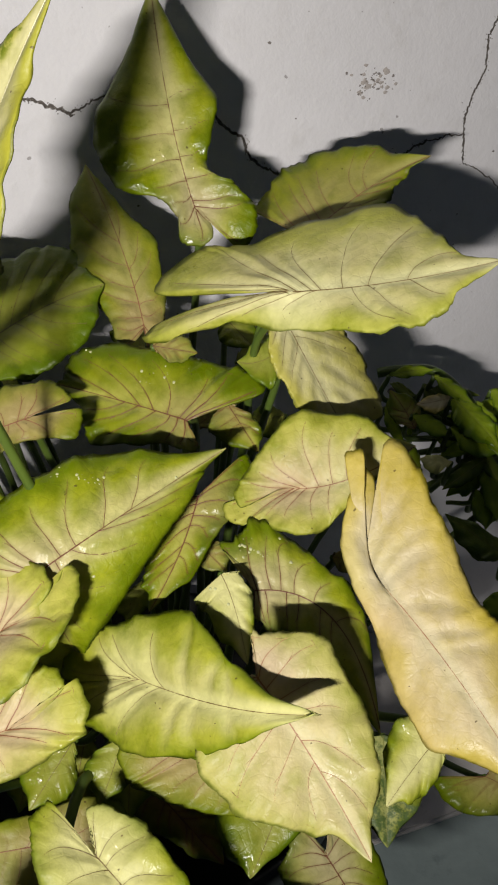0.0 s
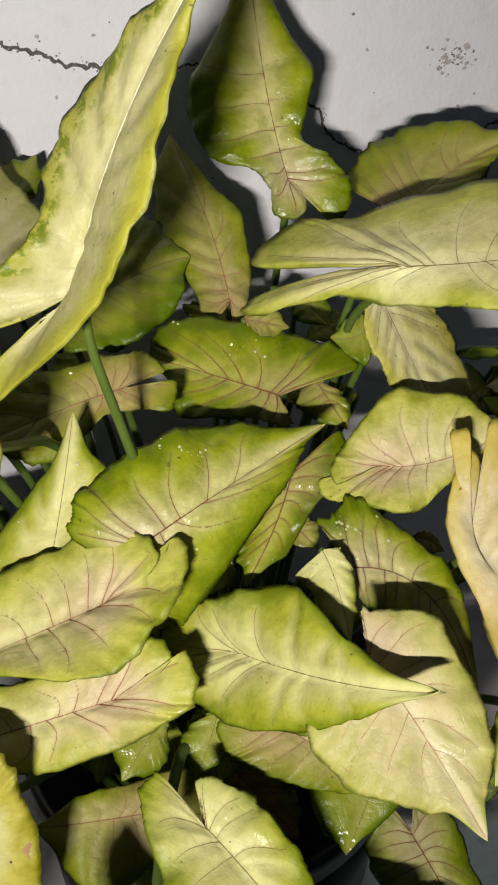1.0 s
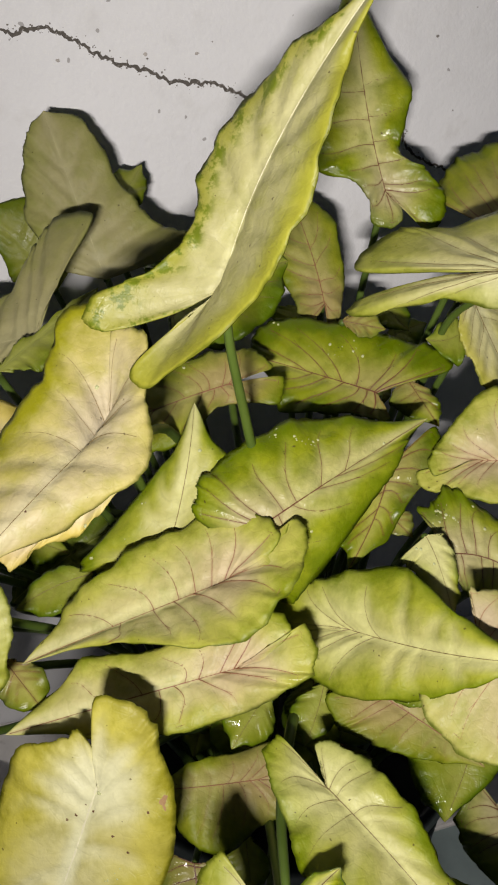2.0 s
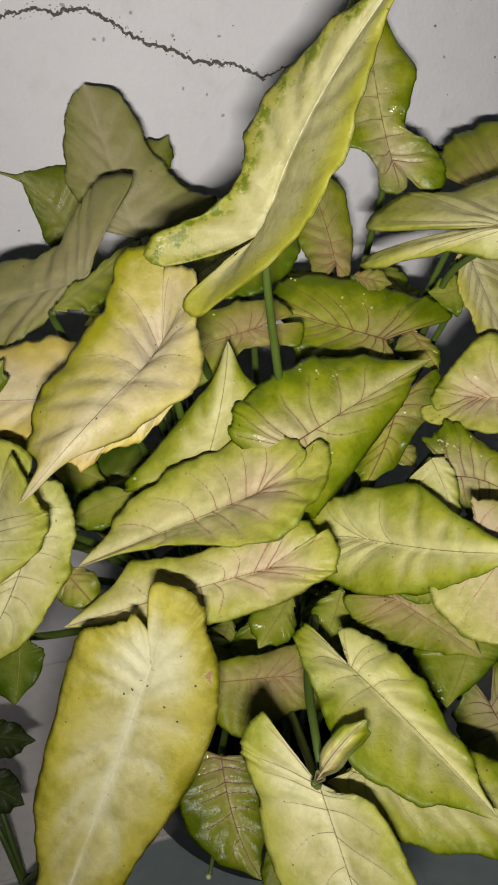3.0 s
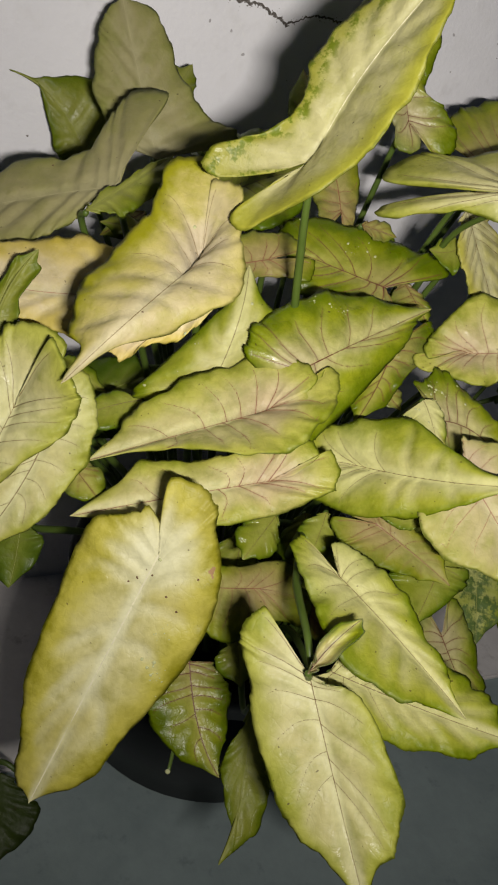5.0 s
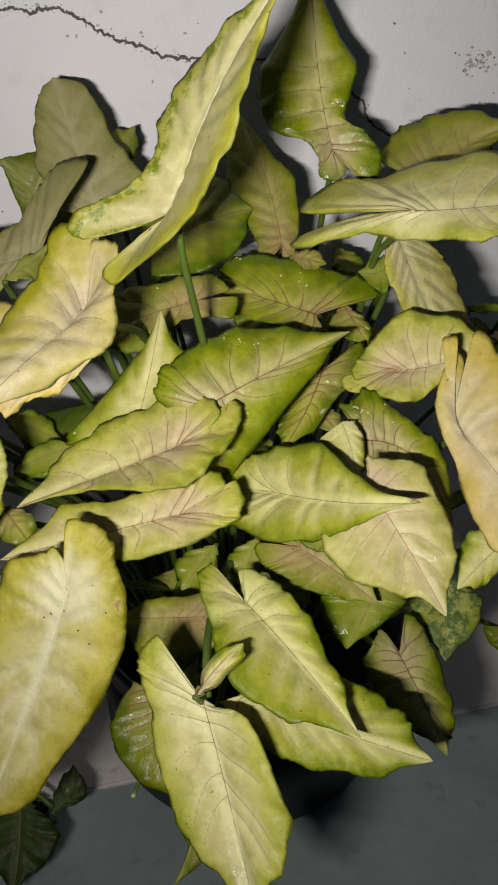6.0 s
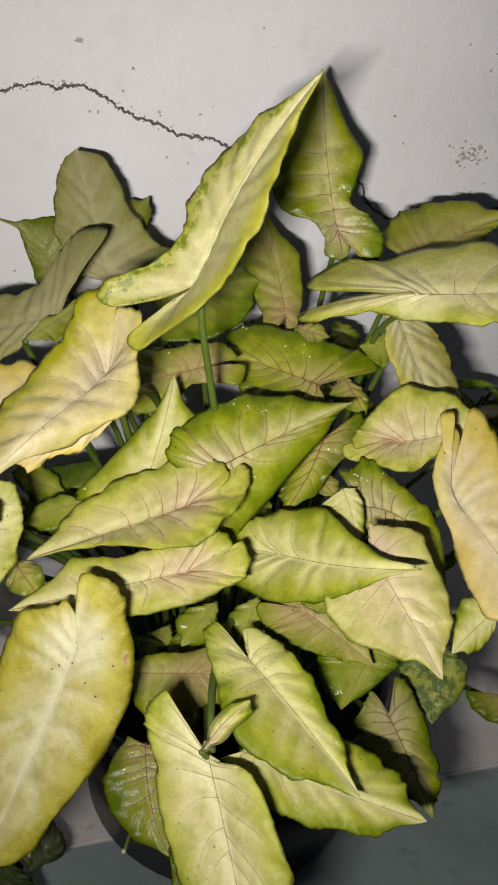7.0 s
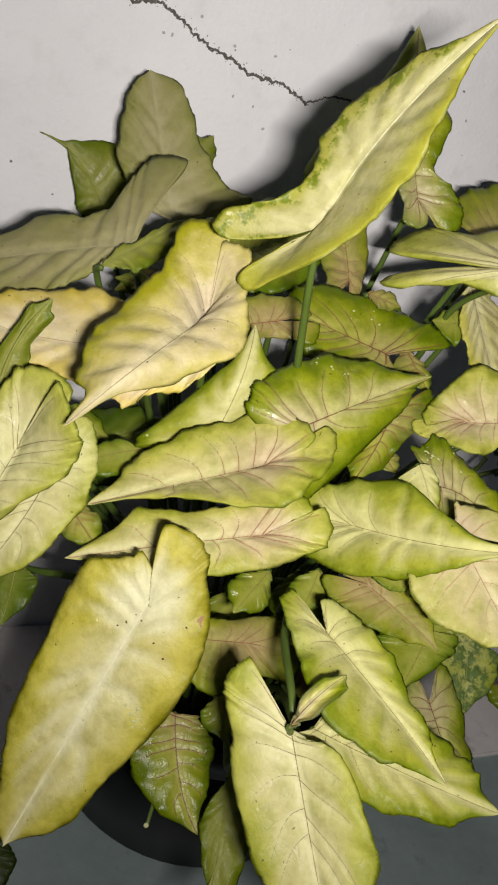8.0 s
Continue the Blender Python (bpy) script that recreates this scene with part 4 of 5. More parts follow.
stalked(syngonium, "sprig", (-0.296, 0.347, 0.565), (-0.188, 0.849, 0.494), (0, -0.503, 0.865), 0.041, (2.1, 0, 0), (2.7, 1.4, 0), (2.9, -1.6, 0), (0.7, 0.7, 0), (0.8, -0.7, 0), label="small fresh green leaf between the others")
stalked(syngonium, "back", (-0.32, 0.369, 0.547), (-0.777, 0.544, 0.316), (0, -0.503, 0.865), 0.068, (3.3, -0.2, 0), (2.5, 2.4, 0), (2.6, -1.6, 0), (0.3, 1.1, 0), (0.4, -0.7, 0), label="grey-green underside of an upright leaf")
stalked(trailer, "herb", (0.182, 0.66, 0.506), (0.594, -0.695, -0.404), (0, -0.503, 0.865), 0.062, (3, 0.3, 0), (3.1, 1.5, 0), (2.8, -1.6, 0), (0.6, 0.7, 0), (0.5, -0.7, 0), foot=(0.27, 0.66, 0.42), label="small bright green pointed leaf")
stalked(trailer, "herb", (0.148, 0.658, 0.49), (0.83, -0.483, -0.281), (0, -0.503, 0.865), 0.040, (2, 0.1, 0), (1.9, 0.9, 0), (2, -0.9, 0), (0.4, 0.4, 0), (0.4, -0.4, 0), foot=(0.27, 0.66, 0.42), label="small bright green pointed leaf")
stalked(trailer, "herb", (0.127, 0.68, 0.518), (0.99, 0.121, 0.07), (0, -0.503, 0.865), 0.042, (2.1, 0.2, 0), (2.3, 0.8, 0), (2, -0.4, 0), (0.5, 0.4, 0), (0.4, -0.2, 0), foot=(0.27, 0.66, 0.42), label="small bright green pointed leaf")
stalked(trailer, "deep", (0.21, 0.524, 0.441), (-0.795, 0.524, 0.305), (0, -0.503, 0.865), 0.060, (2.6, 0.1, 0), (2.2, 1.8, 0), (2.3, -0.8, 0), (0.3, 0.8, 0), (0.3, -0.4, 0), foot=(0.27, 0.66, 0.42), label="small dark green leaf")
stalked(trailer, "herb", (0.197, 0.476, 0.447), (-0.836, -0.474, -0.276), (0, -0.503, 0.865), 0.028, (1.3, 0.2, 0), (1.9, 1.2, 0), (1.2, -0.6, 0), (0.5, 0.5, 0), (0.2, -0.3, 0), foot=(0.27, 0.66, 0.42), label="small bright green pointed leaf")
stalked(trailer, "herb", (0.223, 0.65, 0.455), (-0.717, -0.602, -0.35), (0, -0.503, 0.865), 0.064, (2.8, 0, 0), (3.8, 1.5, 0), (3.6, -1, 0), (0.9, 0.7, 0), (0.8, -0.4, 0), foot=(0.27, 0.66, 0.42), label="small bright green pointed leaf")
stalked(trailer, "herb", (0.23, 0.641, 0.429), (-0.31, -0.822, -0.478), (0, -0.503, 0.865), 0.052, (2.6, 0, 0), (2.5, 1, 0), (2.9, -1.2, 0), (0.5, 0.5, 0), (0.7, -0.5, 0), foot=(0.27, 0.66, 0.42), label="small bright green pointed leaf")
stalked(trailer, "deep", (0.17, 0.701, 0.49), (0.992, -0.109, -0.064), (0, -0.503, 0.865), 0.048, (2.1, 0.3, 0), (2.1, 0.9, 0), (2.1, -0.6, 0), (0.4, 0.4, 0), (0.4, -0.3, 0), foot=(0.27, 0.66, 0.42), label="small dark green leaf")
stalked(trailer, "herb", (0.172, 0.658, 0.462), (0.983, -0.159, -0.092), (0, -0.503, 0.865), 0.031, (1.5, 0.2, 0), (1.5, 0.9, 0), (1.6, -0.5, 0), (0.3, 0.4, 0), (0.3, -0.2, 0), foot=(0.27, 0.66, 0.42), label="small bright green pointed leaf")
stalked(trailer, "herb", (0.228, 0.698, 0.492), (0.538, -0.729, -0.424), (0, -0.503, 0.865), 0.049, (2.2, 0.2, 0), (2, 1.3, 0), (3.1, -1.4, 0), (0.3, 0.6, 0), (0.8, -0.7, 0), foot=(0.27, 0.66, 0.42), label="small bright green pointed leaf")
stalked(trailer, "herb", (0.165, 0.668, 0.421), (-0.519, 0.739, 0.43), (0, -0.503, 0.865), 0.042, (2.1, 0, 0), (1.8, 0.7, 0), (2.2, -0.9, 0), (0.3, 0.3, 0), (0.5, -0.4, 0), foot=(0.27, 0.66, 0.42), label="small bright green pointed leaf")
# floor plant's leaves: dark green, darkened further in colour for the weak light
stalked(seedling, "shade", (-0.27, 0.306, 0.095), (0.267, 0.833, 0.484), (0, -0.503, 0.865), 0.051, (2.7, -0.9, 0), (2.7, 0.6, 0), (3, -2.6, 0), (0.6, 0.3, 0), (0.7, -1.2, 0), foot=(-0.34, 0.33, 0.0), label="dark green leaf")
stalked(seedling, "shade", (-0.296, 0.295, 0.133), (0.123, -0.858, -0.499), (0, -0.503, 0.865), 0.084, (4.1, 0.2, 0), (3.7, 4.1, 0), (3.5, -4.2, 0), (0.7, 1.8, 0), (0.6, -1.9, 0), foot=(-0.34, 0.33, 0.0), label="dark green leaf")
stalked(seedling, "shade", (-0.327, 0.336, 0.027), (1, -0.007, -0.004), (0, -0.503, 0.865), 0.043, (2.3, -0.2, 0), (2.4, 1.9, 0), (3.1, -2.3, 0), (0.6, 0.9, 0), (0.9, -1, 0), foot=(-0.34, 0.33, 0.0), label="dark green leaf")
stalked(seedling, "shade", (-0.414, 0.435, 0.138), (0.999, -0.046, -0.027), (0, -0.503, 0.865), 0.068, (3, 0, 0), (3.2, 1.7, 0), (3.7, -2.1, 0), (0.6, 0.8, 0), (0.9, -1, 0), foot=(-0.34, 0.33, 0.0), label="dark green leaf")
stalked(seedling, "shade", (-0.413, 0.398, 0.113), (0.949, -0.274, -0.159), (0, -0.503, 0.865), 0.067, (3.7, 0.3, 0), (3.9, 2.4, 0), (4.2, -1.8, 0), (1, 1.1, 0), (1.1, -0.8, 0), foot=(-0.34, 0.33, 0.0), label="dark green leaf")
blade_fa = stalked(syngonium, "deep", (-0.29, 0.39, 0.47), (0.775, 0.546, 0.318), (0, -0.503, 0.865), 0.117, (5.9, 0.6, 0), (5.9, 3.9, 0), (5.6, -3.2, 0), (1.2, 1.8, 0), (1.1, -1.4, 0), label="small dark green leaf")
stalked(syngonium, "sprig", (-0.072, 0.428, 0.506), (-0.334, -0.815, -0.474), (0, -0.503, 0.865), 0.029, (1.6, 0, 0), (1.3, 1.1, 0), (2.1, -1.2, 0), (0.2, 0.5, 0), (0.6, -0.5, 0), label="small fresh green leaf between the others")
stalked(syngonium, "green", (-0.034, 0.426, 0.543), (0.7, -0.617, -0.359), (0, -0.503, 0.865), 0.029, (1.4, 0, 0), (1.6, 1.2, 0), (1.2, -1, 0), (0.4, 0.6, 0), (0.2, -0.5, 0), label="glossy green leaf with reddish veins")
stalked(syngonium, "green", (-0.042, 0.546, 0.551), (0.827, 0.485, 0.282), (0, -0.503, 0.865), 0.031, (1.5, 0.1, 0), (1.9, 1.4, 0), (1.9, -0.9, 0), (0.5, 0.6, 0), (0.5, -0.4, 0), label="glossy green leaf with reddish veins")
stalked(syngonium, "sprig", (0.031, 0.627, 0.51), (-0.924, -0.331, -0.192), (0, -0.503, 0.865), 0.035, (1.8, -0.2, 0), (2, 1.5, 0), (1.4, -1.8, 0), (0.5, 0.7, 0), (0.2, -0.8, 0), label="small fresh green leaf between the others")
stalked(syngonium, "sprig", (-0.022, 0.679, 0.578), (0.645, -0.661, -0.384), (0, -0.503, 0.865), 0.043, (2.3, 0, 0), (2.4, 1.5, 0), (1.8, -1.8, 0), (0.6, 0.7, 0), (0.3, -0.8, 0), label="small fresh green leaf between the others")
stalked(syngonium, "sprig", (-0.07, 0.353, 0.415), (0.926, -0.326, -0.19), (0, -0.503, 0.865), 0.049, (2.5, 0, 0), (2.7, 1.2, 0), (1.3, -1.4, 0), (0.6, 0.6, 0), (0, -0.6, 0), label="small fresh green leaf between the others")
stalked(syngonium, "sprig", (-0.149, 0.379, 0.388), (-0.229, -0.842, -0.489), (0, -0.503, 0.865), 0.042, (2.1, -0.1, 0), (2.3, 1.4, 0), (2, -1.8, 0), (0.6, 0.6, 0), (0.4, -0.8, 0), label="small fresh green leaf between the others")
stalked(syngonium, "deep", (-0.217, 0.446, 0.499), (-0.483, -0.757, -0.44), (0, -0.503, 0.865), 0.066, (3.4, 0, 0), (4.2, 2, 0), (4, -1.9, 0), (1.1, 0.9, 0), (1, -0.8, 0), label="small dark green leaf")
stalked(syngonium, "green", (-0.244, 0.51, 0.614), (-0.718, -0.602, -0.35), (0, -0.503, 0.865), 0.044, (2.2, 0, 0), (2.6, 1.3, 0), (1.8, -1, 0), (0.6, 0.6, 0), (0.3, -0.4, 0), label="glossy green leaf with reddish veins")
stalked(trailer, "herb", (0.203, 0.671, 0.475), (0.848, 0.458, 0.266), (0, -0.503, 0.865), 0.050, (2.5, 0, 0), (2.4, 0.9, 0), (2.5, -1.1, 0), (0.5, 0.4, 0), (0.5, -0.5, 0), foot=(0.27, 0.66, 0.42), label="small bright green pointed leaf")
stalked(trailer, "deep", (0.198, 0.654, 0.432), (0.997, -0.067, -0.039), (0, -0.503, 0.865), 0.037, (1.9, 0.1, 0), (1.9, 0.7, 0), (1.8, -0.5, 0), (0.4, 0.3, 0), (0.4, -0.2, 0), foot=(0.27, 0.66, 0.42), label="small dark green leaf")
stalked(trailer, "herb", (0.143, 0.723, 0.477), (0.445, -0.774, -0.45), (0, -0.503, 0.865), 0.048, (2.4, 0, 0), (2.5, 1.1, 0), (2.6, -1.1, 0), (0.5, 0.5, 0), (0.6, -0.5, 0), foot=(0.27, 0.66, 0.42), label="small bright green pointed leaf")
stalked(syngonium, "sprig", (-0.011, 0.678, 0.534), (0.866, 0.432, 0.251), (0, -0.503, 0.865), 0.047, (2.5, 0.3, 0), (2.8, 1.8, 0), (2.6, -1.5, 0), (0.7, 0.8, 0), (0.6, -0.7, 0), label="small fresh green leaf between the others")
blade_hb = stalked(syngonium, "peach", (-0.185, 0.307, 0.656), (-0.843, -0.38, -0.381), (-0.126, -0.549, 0.826), 0.083, (4.4, 0.4, 0), (5.7, 1.3, 0), (4.2, -0.7, 0), (0.5, 0.7, 0), (-0.3, -0.3, 0), fores=((7.4, 1.5), None), via=[(-0.185, 0.357, 0.646), (-0.165, 0.447, 0.536)], label="yellowing peach-coloured leaf")
stalked(syngonium, "dull", (-0.244, 0.608, 0.671), (0.315, 0.82, 0.477), (0, -0.503, 0.865), 0.058, (2.8, 0, 0), (3.4, 2.1, 0), (3, -1.5, 0), (0.9, 0.9, 0), (0.7, -0.7, 0), label="dull green leaf seen against the wall")
stalked(trailer, "herb", (0.173, 0.635, 0.461), (0.917, 0.345, 0.2), (0, -0.503, 0.865), 0.051, (2.5, -0.1, 0), (2.5, 0.6, 0), (2.3, -0.7, 0), (0.5, 0.3, 0), (0.4, -0.3, 0), foot=(0.27, 0.66, 0.42), label="small bright green pointed leaf")
stalked(trailer, "herb", (0.148, 0.697, 0.442), (0.928, 0.323, 0.188), (0, -0.503, 0.865), 0.039, (2, -0.1, 0), (1.9, 0.5, 0), (1.8, -0.6, 0), (0.4, 0.2, 0), (0.3, -0.3, 0), foot=(0.27, 0.66, 0.42), label="small bright green pointed leaf")
stalked(trailer, "herb", (0.205, 0.66, 0.503), (0.281, -0.83, -0.482), (0, -0.503, 0.865), 0.062, (3.2, -0.1, 0), (2.8, 0.9, 0), (3.1, -0.9, 0), (0.5, 0.4, 0), (0.7, -0.4, 0), foot=(0.27, 0.66, 0.42), label="small bright green pointed leaf")
stalked(trailer, "herb", (0.168, 0.68, 0.518), (0.749, -0.573, -0.333), (0, -0.503, 0.865), 0.044, (2.2, -0.1, 0), (2, 0.7, 0), (2.1, -0.8, 0), (0.4, 0.3, 0), (0.4, -0.3, 0), foot=(0.27, 0.66, 0.42), label="small bright green pointed leaf")
stalked(trailer, "herb", (0.115, 0.59, 0.311), (0.854, 0.449, 0.261), (0, -0.503, 0.865), 0.062, (3.1, -0.1, 0), (2.9, 0.8, 0), (2.8, -0.9, 0), (0.6, 0.4, 0), (0.5, -0.4, 0), foot=(0.27, 0.66, 0.42), label="small bright green pointed leaf")
stalked(trailer, "herb", (0.131, 0.705, 0.468), (0.339, -0.813, -0.473), (0, -0.503, 0.865), 0.045, (2.3, -0.1, 0), (2.1, 0.6, 0), (2.3, -0.7, 0), (0.4, 0.3, 0), (0.5, -0.3, 0), foot=(0.27, 0.66, 0.42), label="small bright green pointed leaf")
stalked(trailer, "herb", (0.192, 0.711, 0.483), (0.655, -0.653, -0.38), (0, -0.503, 0.865), 0.060, (3, -0.2, 0), (2.7, 0.9, 0), (3, -1, 0), (0.5, 0.4, 0), (0.6, -0.5, 0), foot=(0.27, 0.66, 0.42), label="small bright green pointed leaf")
stalked(trailer, "deep", (0.203, 0.644, 0.476), (0.359, -0.807, -0.469), (0, -0.503, 0.865), 0.050, (2.6, -0.1, 0), (2.2, 0.7, 0), (2.5, -0.8, 0), (0.4, 0.3, 0), (0.5, -0.4, 0), foot=(0.27, 0.66, 0.42), label="small dark green leaf")
stalked(trailer, "herb", (0.201, 0.659, 0.461), (0.865, 0.434, 0.252), (0, -0.503, 0.865), 0.070, (3.5, -0.1, 0), (3.4, 0.9, 0), (3.1, -1, 0), (0.7, 0.4, 0), (0.5, -0.4, 0), foot=(0.27, 0.66, 0.42), label="small bright green pointed leaf")
stalked(trailer, "deep", (0.163, 0.691, 0.502), (0.387, -0.797, -0.464), (0, -0.503, 0.865), 0.039, (1.9, -0.1, 0), (1.7, 0.5, 0), (1.9, -0.6, 0), (0.3, 0.2, 0), (0.4, -0.3, 0), foot=(0.27, 0.66, 0.42), label="small dark green leaf")
stalked(syngonium, "dull", (-0.281, 0.411, 0.648), (0.617, 0.708, 0.343), (0, -0.503, 0.865), 0.086, (4.3, 0, 0), (3.9, 0.4, 0), (2.7, -2, 0), (0.6, 0.3, 0), (0.7, -0.8, 0), fores=((6.8, 0.6), (6.8, -1.3)), label="curled dull green leaf")
stalked(syngonium, "sprig", (-0.237, 0.486, 0.609), (-1, -0.006, -0.004), (0, -0.503, 0.865), 0.040, (1.8, -0.1, 0), (1.7, 1, 0), (2.4, -1.2, 0), (0.3, 0.4, 0), (0.6, -0.6, 0), label="small fresh green leaf between the others")
stalked(syngonium, "sprig", (-0.19, 0.599, 0.569), (-0.379, -0.8, -0.465), (0, -0.503, 0.865), 0.054, (2.4, 0.3, 0), (2.3, 2.5, 0), (2.4, -1.7, 0), (0.4, 1.1, 0), (0.4, -0.8, 0), label="small fresh green leaf between the others")
stalked(syngonium, "green", (0.059, 0.455, 0.503), (0.883, -0.405, -0.236), (0, -0.503, 0.865), 0.022, (1, 0.2, 0), (0.6, 0.8, 0), (1, -0.7, 0), (0, 0.4, 0), (0.2, -0.3, 0), label="glossy green leaf with reddish veins")
stalked(syngonium, "green", (0.15, 0.651, 0.479), (-0.446, 0.774, 0.45), (0, -0.503, 0.865), 0.045, (2.3, -0.2, 0), (2.3, 1.3, 0), (2.2, -1.8, 0), (0.5, 0.6, 0), (0.5, -0.8, 0), label="glossy green leaf with reddish veins")
stalked(syngonium, "sprig", (-0.073, 0.314, 0.493), (-0.287, -0.828, -0.482), (0, -0.503, 0.865), 0.039, (2, 0.1, 0), (1.6, 1.4, 0), (2.2, -1.5, 0), (0.3, 0.6, 0), (0.5, -0.7, 0), label="small fresh green leaf between the others")
stalked(syngonium, "sprig", (-0.008, 0.289, 0.518), (-0.988, 0.135, 0.078), (0, -0.503, 0.865), 0.040, (2.2, 0, 0), (2, 1, 0), (2.2, -1, 0), (0.4, 0.5, 0), (0.5, -0.4, 0), label="small fresh green leaf between the others")
stalked(syngonium, "sprig", (-0.221, 0.357, 0.535), (-0.868, -0.43, -0.25), (0, -0.503, 0.865), 0.052, (2.7, -0.3, 0), (2.8, 1.5, 0), (2.4, -1.5, 0), (0.7, 0.7, 0), (0.4, -0.7, 0), label="small fresh green leaf between the others")
stalked(syngonium, "green", (-0.265, 0.301, 0.515), (0.71, -0.609, -0.354), (0, -0.503, 0.865), 0.040, (2, 0, 0), (2.2, 1.4, 0), (2, -1.5, 0), (0.5, 0.6, 0), (0.4, -0.7, 0), label="glossy green leaf with reddish veins")
stalked(syngonium, "sprig", (-0.012, 0.346, 0.464), (0.779, -0.542, -0.315), (0, -0.503, 0.865), 0.039, (2, 0, 0), (2.4, 1.7, 0), (2.1, -1.7, 0), (0.6, 0.7, 0), (0.5, -0.8, 0), label="small fresh green leaf between the others")
stalked(syngonium, "sprig", (-0.302, 0.424, 0.508), (0.96, -0.242, -0.141), (0, -0.503, 0.865), 0.054, (2.7, 0, 0), (2.2, 1.7, 0), (3.4, -1.6, 0), (0.3, 0.8, 0), (0.9, -0.7, 0), label="small fresh green leaf between the others")
stalked(trailer, "herb", (0.219, 0.636, 0.487), (-0.947, 0.279, 0.162), (0, -0.503, 0.865), 0.045, (2.3, -0.9, 0), (2.5, 0.4, 0), (2.5, -2.1, 0), (0.6, 0.2, 0), (0.6, -0.9, 0), foot=(0.27, 0.66, 0.42), label="small bright green pointed leaf")
stalked(trailer, "herb", (0.179, 0.638, 0.489), (0.884, -0.405, -0.235), (0, -0.503, 0.865), 0.052, (2.5, 0.1, 0), (2.3, 1, 0), (2.5, -1.6, 0), (0.4, 0.4, 0), (0.5, -0.7, 0), foot=(0.27, 0.66, 0.42), label="small bright green pointed leaf")
stalked(trailer, "herb", (0.215, 0.644, 0.459), (0.047, -0.864, -0.502), (0, -0.503, 0.865), 0.068, (3.3, 0, 0), (3, 0.9, 0), (3.5, -0.9, 0), (0.5, 0.4, 0), (0.7, -0.4, 0), foot=(0.27, 0.66, 0.42), label="small bright green pointed leaf")
stalked(trailer, "deep", (0.211, 0.624, 0.466), (-0.815, -0.501, -0.291), (0, -0.503, 0.865), 0.052, (2.5, 0, 0), (2.6, 0.8, 0), (2.3, -0.7, 0), (0.5, 0.4, 0), (0.4, -0.3, 0), foot=(0.27, 0.66, 0.42), label="small dark green leaf")
stalked(trailer, "pale", (0.175, 0.605, 0.476), (-0.994, 0.098, 0.057), (0, -0.503, 0.865), 0.028, (1.5, 0, 0), (1.6, 1.3, 0), (1.5, -0.5, 0), (0.4, 0.6, 0), (0.3, -0.2, 0), foot=(0.27, 0.66, 0.42), label="pale lime leaf with greener margin")
stalked(trailer, "peach", (0.185, 0.669, 0.502), (-0.976, -0.187, -0.108), (0, -0.503, 0.865), 0.035, (1.8, 0.1, 0), (2.1, 1.2, 0), (1.7, -0.6, 0), (0.5, 0.6, 0), (0.4, -0.3, 0), foot=(0.27, 0.66, 0.42), label="yellowing peach-coloured leaf")
stalked(trailer, "herb", (0.204, 0.617, 0.436), (0.155, -0.854, -0.497), (0, -0.503, 0.865), 0.038, (2, 0, 0), (1.9, 1.1, 0), (2, -0.8, 0), (0.4, 0.5, 0), (0.5, -0.3, 0), foot=(0.27, 0.66, 0.42), label="small bright green pointed leaf")
stalked(trailer, "deep", (0.154, 0.684, 0.495), (-0.886, 0.401, 0.233), (0, -0.503, 0.865), 0.026, (1.3, 0, 0), (0.7, 0.7, 0), (2, -0.5, 0), (0, 0.3, 0), (0.6, -0.2, 0), foot=(0.27, 0.66, 0.42), label="small dark green leaf")


# ---- drops of water, brown spots and a scar on the leaves ----
# opaque pale beads: the water drops' glints are painted into the base colour
WATER = plain("glint_bead", (0.50, 0.51, 0.27), (0.42, 0.44, 0.22), 0.04, relief=0.00003)
WATER.node_tree.nodes["Principled BSDF"].inputs["Specular IOR Level"].default_value = 0.9
SPOT = plain("brown_spot", (0.16, 0.075, 0.03), (0.07, 0.03, 0.015), 0.8, 300.0)
SCAR = plain("corky_scar", (0.40, 0.26, 0.12), (0.24, 0.13, 0.06), 0.9, 260.0, 0.002)


def dome(where, up, r, flat, rings=4, sides=12, wobble=0.12):
    """A low, slightly uneven dome lying on a leaf."""
    z = Vector(up).normalized()
    x = z.orthogonal().normalized()
    y = z.cross(x)
    rng = random.Random(round(where[0] * 8111 + where[1] * 5003, 3))
    wob = [1 + rng.uniform(-wobble, wobble) for _ in range(sides)]
    verts, faces = [Vector(where) + z * (r * flat)], []
    for k in range(1, rings + 1):
        a = k / rings * math.pi / 2
        for s in range(sides):
            b = 2 * math.pi * s / sides
            verts.append(Vector(where) + (x * math.cos(b) + y * math.sin(b)) * (math.sin(a) * r * wob[s]) + z * (math.cos(a) * r * flat - 0.0002))
    faces += [(0, 1 + s, 1 + (s + 1) % sides) for s in range(sides)]
    for k in range(rings - 1):
        for s in range(sides):
            a, b = 1 + k * sides + s, 1 + k * sides + (s + 1) % sides
            faces.append((a, a + sides, b + sides, b))
    return verts, faces


def settled(leaf, where):
    """The nearest place on a leaf's upper side, and its normal."""
    me = leaf.data
    tree = BVHTree.FromPolygons([v.co for v in me.vertices], [p.vertices[:] for p in me.polygons])
    place, normal, _, _ = tree.find_nearest(Vector(where))
    return place, normal


def drop(leaf, where, r):
    where, up = settled(leaf, where)
    v, f = dome(where, up, r, 0.55)
    link_mesh("water_drop", v, f, WATER, leaf)


def spot(leaf, where, r):
    where, up = settled(leaf, where)
    v, f = dome(where, up, r, 0.25, wobble=0.35)
    link_mesh("brown_spot", v, f, SPOT, leaf)


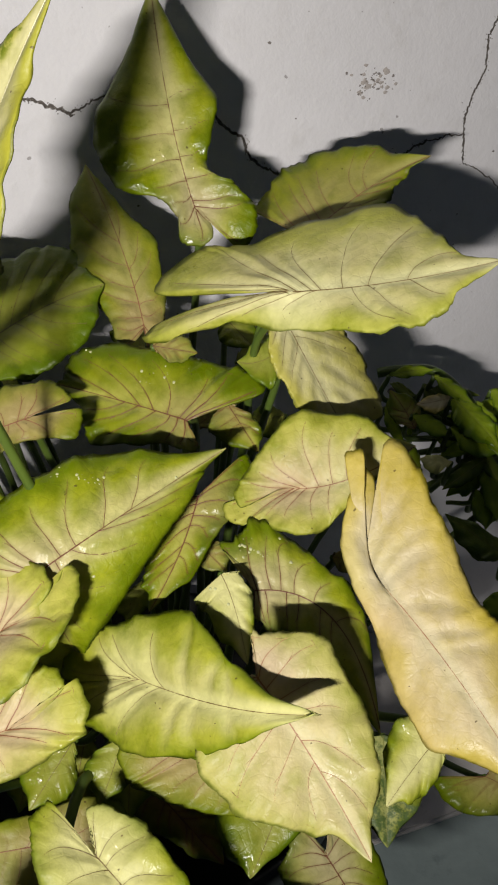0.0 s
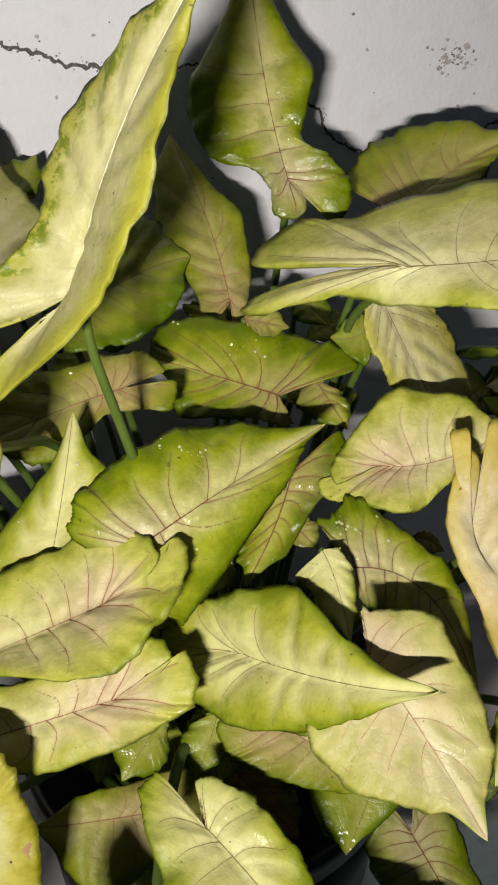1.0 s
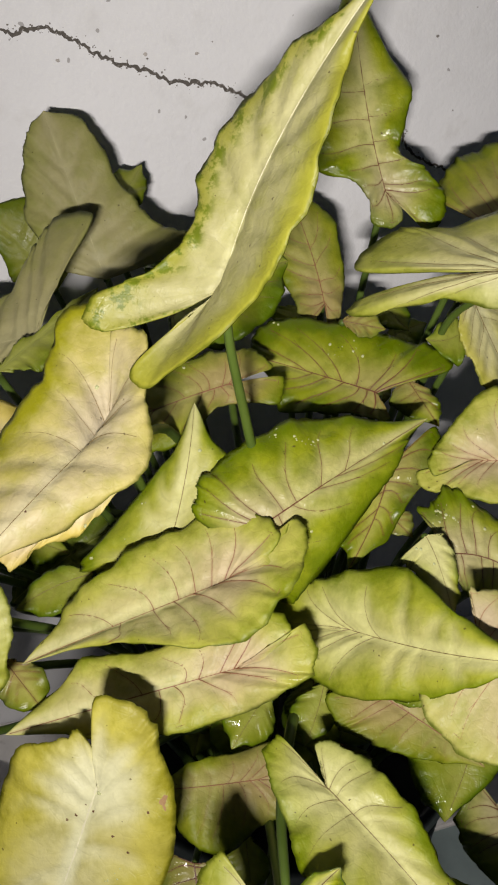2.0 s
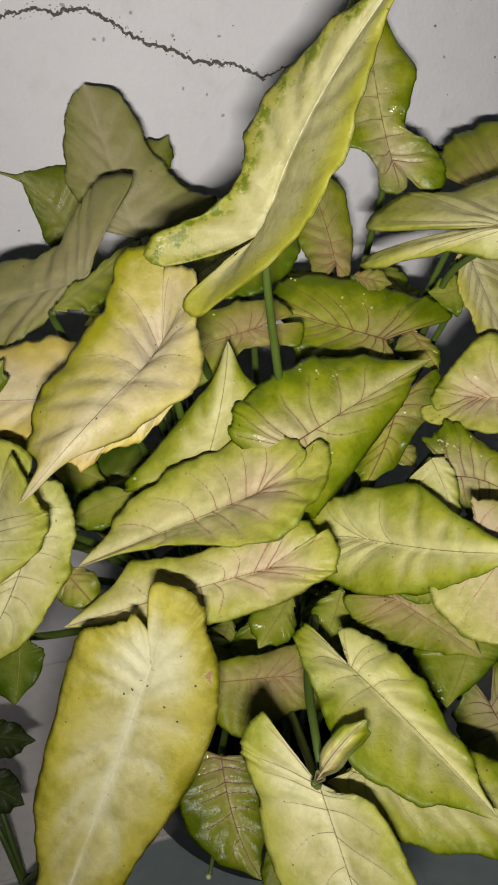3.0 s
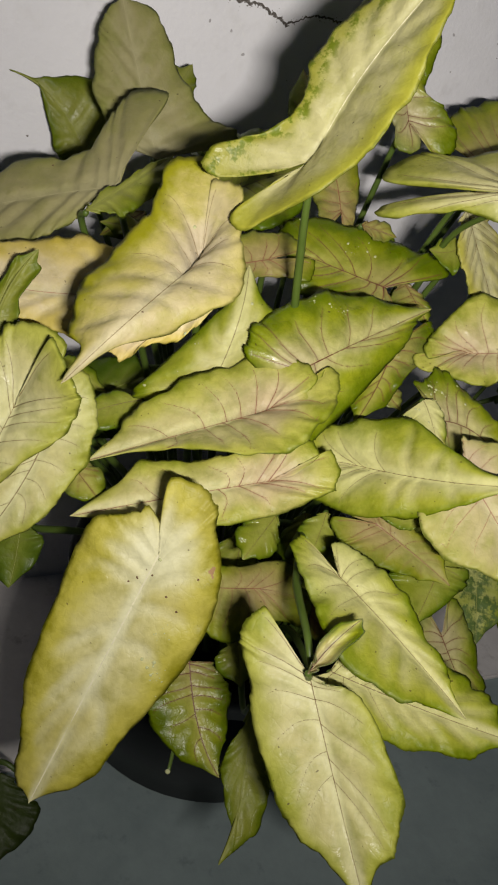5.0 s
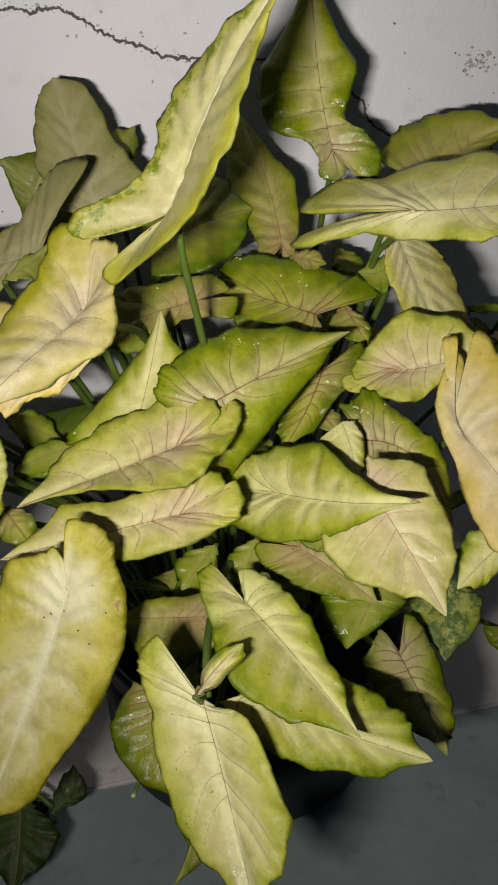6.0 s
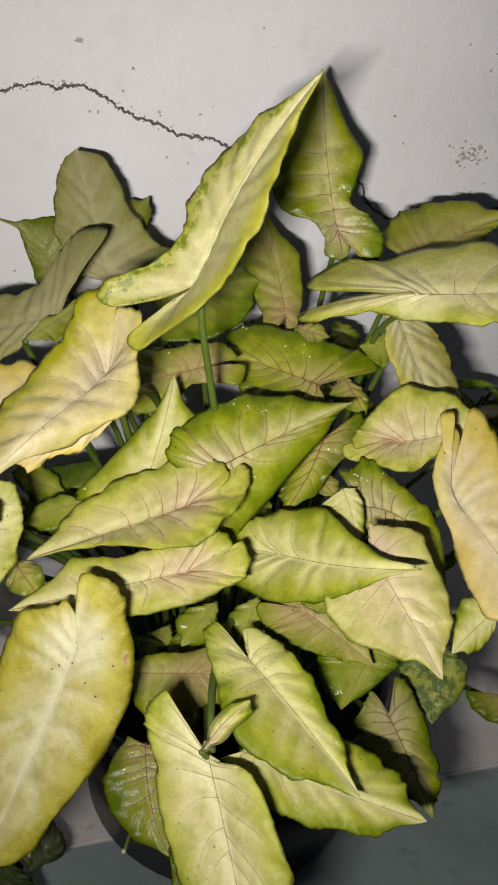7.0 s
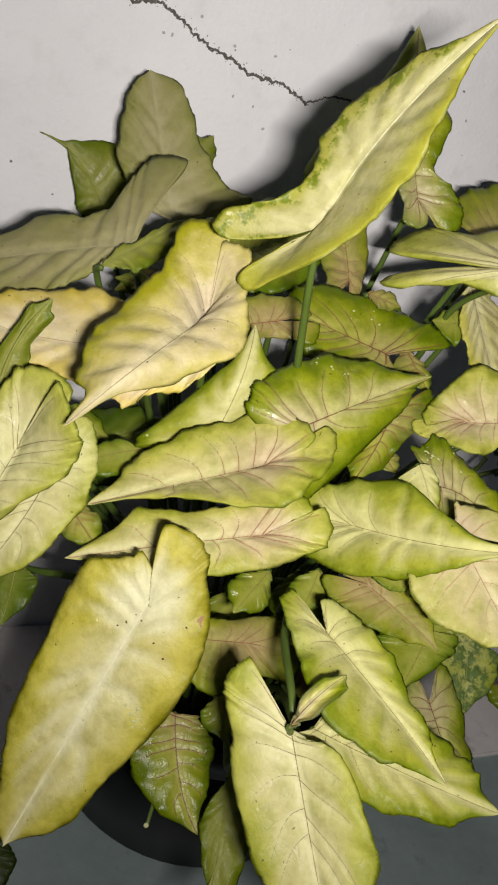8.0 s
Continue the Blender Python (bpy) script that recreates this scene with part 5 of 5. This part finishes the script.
def scar(leaf, where, r):
    """A corky brown patch."""
    where, up = settled(leaf, where)
    v, f = dome(where, up, r, 0.12, wobble=0.4)
    link_mesh("scar", v, f, SCAR, leaf)


def sprinkle(leaf, where, along, count, length, width, seed):
    """Pale beads strewn over a stretch of a leaf for its wet glints."""
    rng = random.Random(seed)
    place, up = settled(leaf, where)
    x = Vector(along)
    x = (x - up * x.dot(up)).normalized()
    y = up.cross(x)
    for _ in range(count):
        drop(leaf, place + x * rng.gauss(0, length) + y * rng.gauss(0, width), rng.uniform(0.0003, 0.0007))


stem("stem_stub", [(-0.152, 0.236, 0.311), (-0.153, 0.223, 0.308), (-0.155, 0.208, 0.304)], 0.0016, 0.0014, syngonium)
drop(blade_r, (-0.111, 0.5316, 0.6273), 0.001)
drop(blade_r, (-0.1152, 0.5334, 0.6272), 0.001)
drop(blade_ab, (-0.0221, 0.3564, 0.5695), 0.001)
drop(blade_ab, (-0.0192, 0.3557, 0.5697), 0.001)
drop(blade_g, (-0.1101, 0.3969, 0.6208), 0.001)
drop(blade_g, (-0.0983, 0.3965, 0.6195), 0.001)
drop(blade_g, (-0.0873, 0.3964, 0.6155), 0.001)
drop(blade_g, (-0.0837, 0.3989, 0.6161), 0.001)
drop(blade_g, (-0.0425, 0.4031, 0.6128), 0.001)
drop(blade_g, (-0.0869, 0.3546, 0.5818), 0.001)
drop(blade_z, (-0.0054, 0.392, 0.5706), 0.001)
drop(blade_z, (-0.003, 0.3857, 0.5668), 0.001)
drop(blade_z, (0.0, 0.3891, 0.5682), 0.001)
drop(blade_z, (0.0201, 0.3973, 0.5727), 0.001)
drop(blade_ab, (-0.0115, 0.3487, 0.5647), 0.001)
drop(blade_fa, (-0.2672, 0.4394, 0.503), 0.0012)
drop(blade_q, (-0.2209, 0.3556, 0.5481), 0.0012)
drop(blade_q, (-0.1553, 0.386, 0.6133), 0.0012)
drop(blade_a, (-0.1942, 0.2193, 0.5121), 0.0012)
drop(blade_ay, (-0.1732, 0.4695, 0.6245), 0.0012)
drop(blade_h, (-0.2064, 0.3507, 0.6782), 0.0012)
drop(blade_z, (0.0005, 0.391, 0.5688), 0.0012)
drop(blade_z, (0.0055, 0.3894, 0.5667), 0.0012)
drop(blade_z, (-0.0035, 0.3929, 0.5709), 0.0012)
drop(blade_z, (0.0246, 0.3846, 0.5625), 0.0012)
drop(blade_ah, (-0.1262, 0.263, 0.3739), 0.0012)
drop(blade_ai, (-0.1286, 0.2662, 0.3554), 0.0012)
drop(blade_a, (-0.1941, 0.1909, 0.451), 0.0012)
drop(blade_a, (-0.1902, 0.1879, 0.4472), 0.0012)
drop(blade_a, (-0.1867, 0.1846, 0.4433), 0.0012)
drop(blade_a, (-0.1859, 0.1899, 0.4502), 0.0012)
drop(blade_r, (-0.0494, 0.5009, 0.618), 0.0012)
drop(blade_r, (-0.0566, 0.5053, 0.6192), 0.0012)
drop(blade_r, (-0.0745, 0.5102, 0.6229), 0.0012)
drop(blade_z, (-0.0018, 0.3925, 0.5703), 0.0012)
drop(blade_hb, (-0.2037, 0.284, 0.6391), 0.0012)
spot(blade_a, (-0.2008, 0.2169, 0.5035), 0.0011)
spot(blade_a, (-0.2111, 0.2157, 0.4937), 0.0011)
spot(blade_a, (-0.1862, 0.2085, 0.4917), 0.0011)
spot(blade_a, (-0.178, 0.2034, 0.4835), 0.0011)
spot(blade_a, (-0.1681, 0.2156, 0.5039), 0.0011)
spot(blade_a, (-0.1962, 0.217, 0.5004), 0.0011)
spot(blade_a, (-0.2056, 0.2151, 0.498), 0.0011)
spot(blade_fa, (-0.241, 0.4408, 0.5027), 0.0009)
spot(blade_j, (-0.3147, 0.4692, 0.6533), 0.0009)
spot(blade_h, (-0.2298, 0.2788, 0.6514), 0.0009)
spot(blade_c, (-0.0631, 0.2406, 0.5147), 0.0009)
scar(blade_a, (-0.161, 0.217, 0.5105), 0.0036)
sprinkle(blade_a, (-0.1863, 0.1894, 0.456), (0.2, -0.4, -0.8), 34, 0.012, 0.004, 2)
sprinkle(blade_z, (-0.0003, 0.3890, 0.5685), (1, 0, 0), 16, 0.006, 0.004, 5)
sprinkle(blade_g, (-0.0900, 0.3965, 0.6170), (1, 0, 0), 14, 0.016, 0.004, 6)
sprinkle(blade_r, (-0.0600, 0.5060, 0.6200), (1, 0, 0), 14, 0.018, 0.005, 7)
sprinkle(blade_q, (-0.1900, 0.3700, 0.5700), (0, 0, 1), 8, 0.015, 0.004, 8)
# drop at the stub's end, its bright glint put into the pale colour
v, f = dome((-0.1556, 0.2065, 0.3045), (0, -0.8, 0.6), 0.0021, 0.9)
link_mesh("water_drop", v, f, WATER, syngonium)
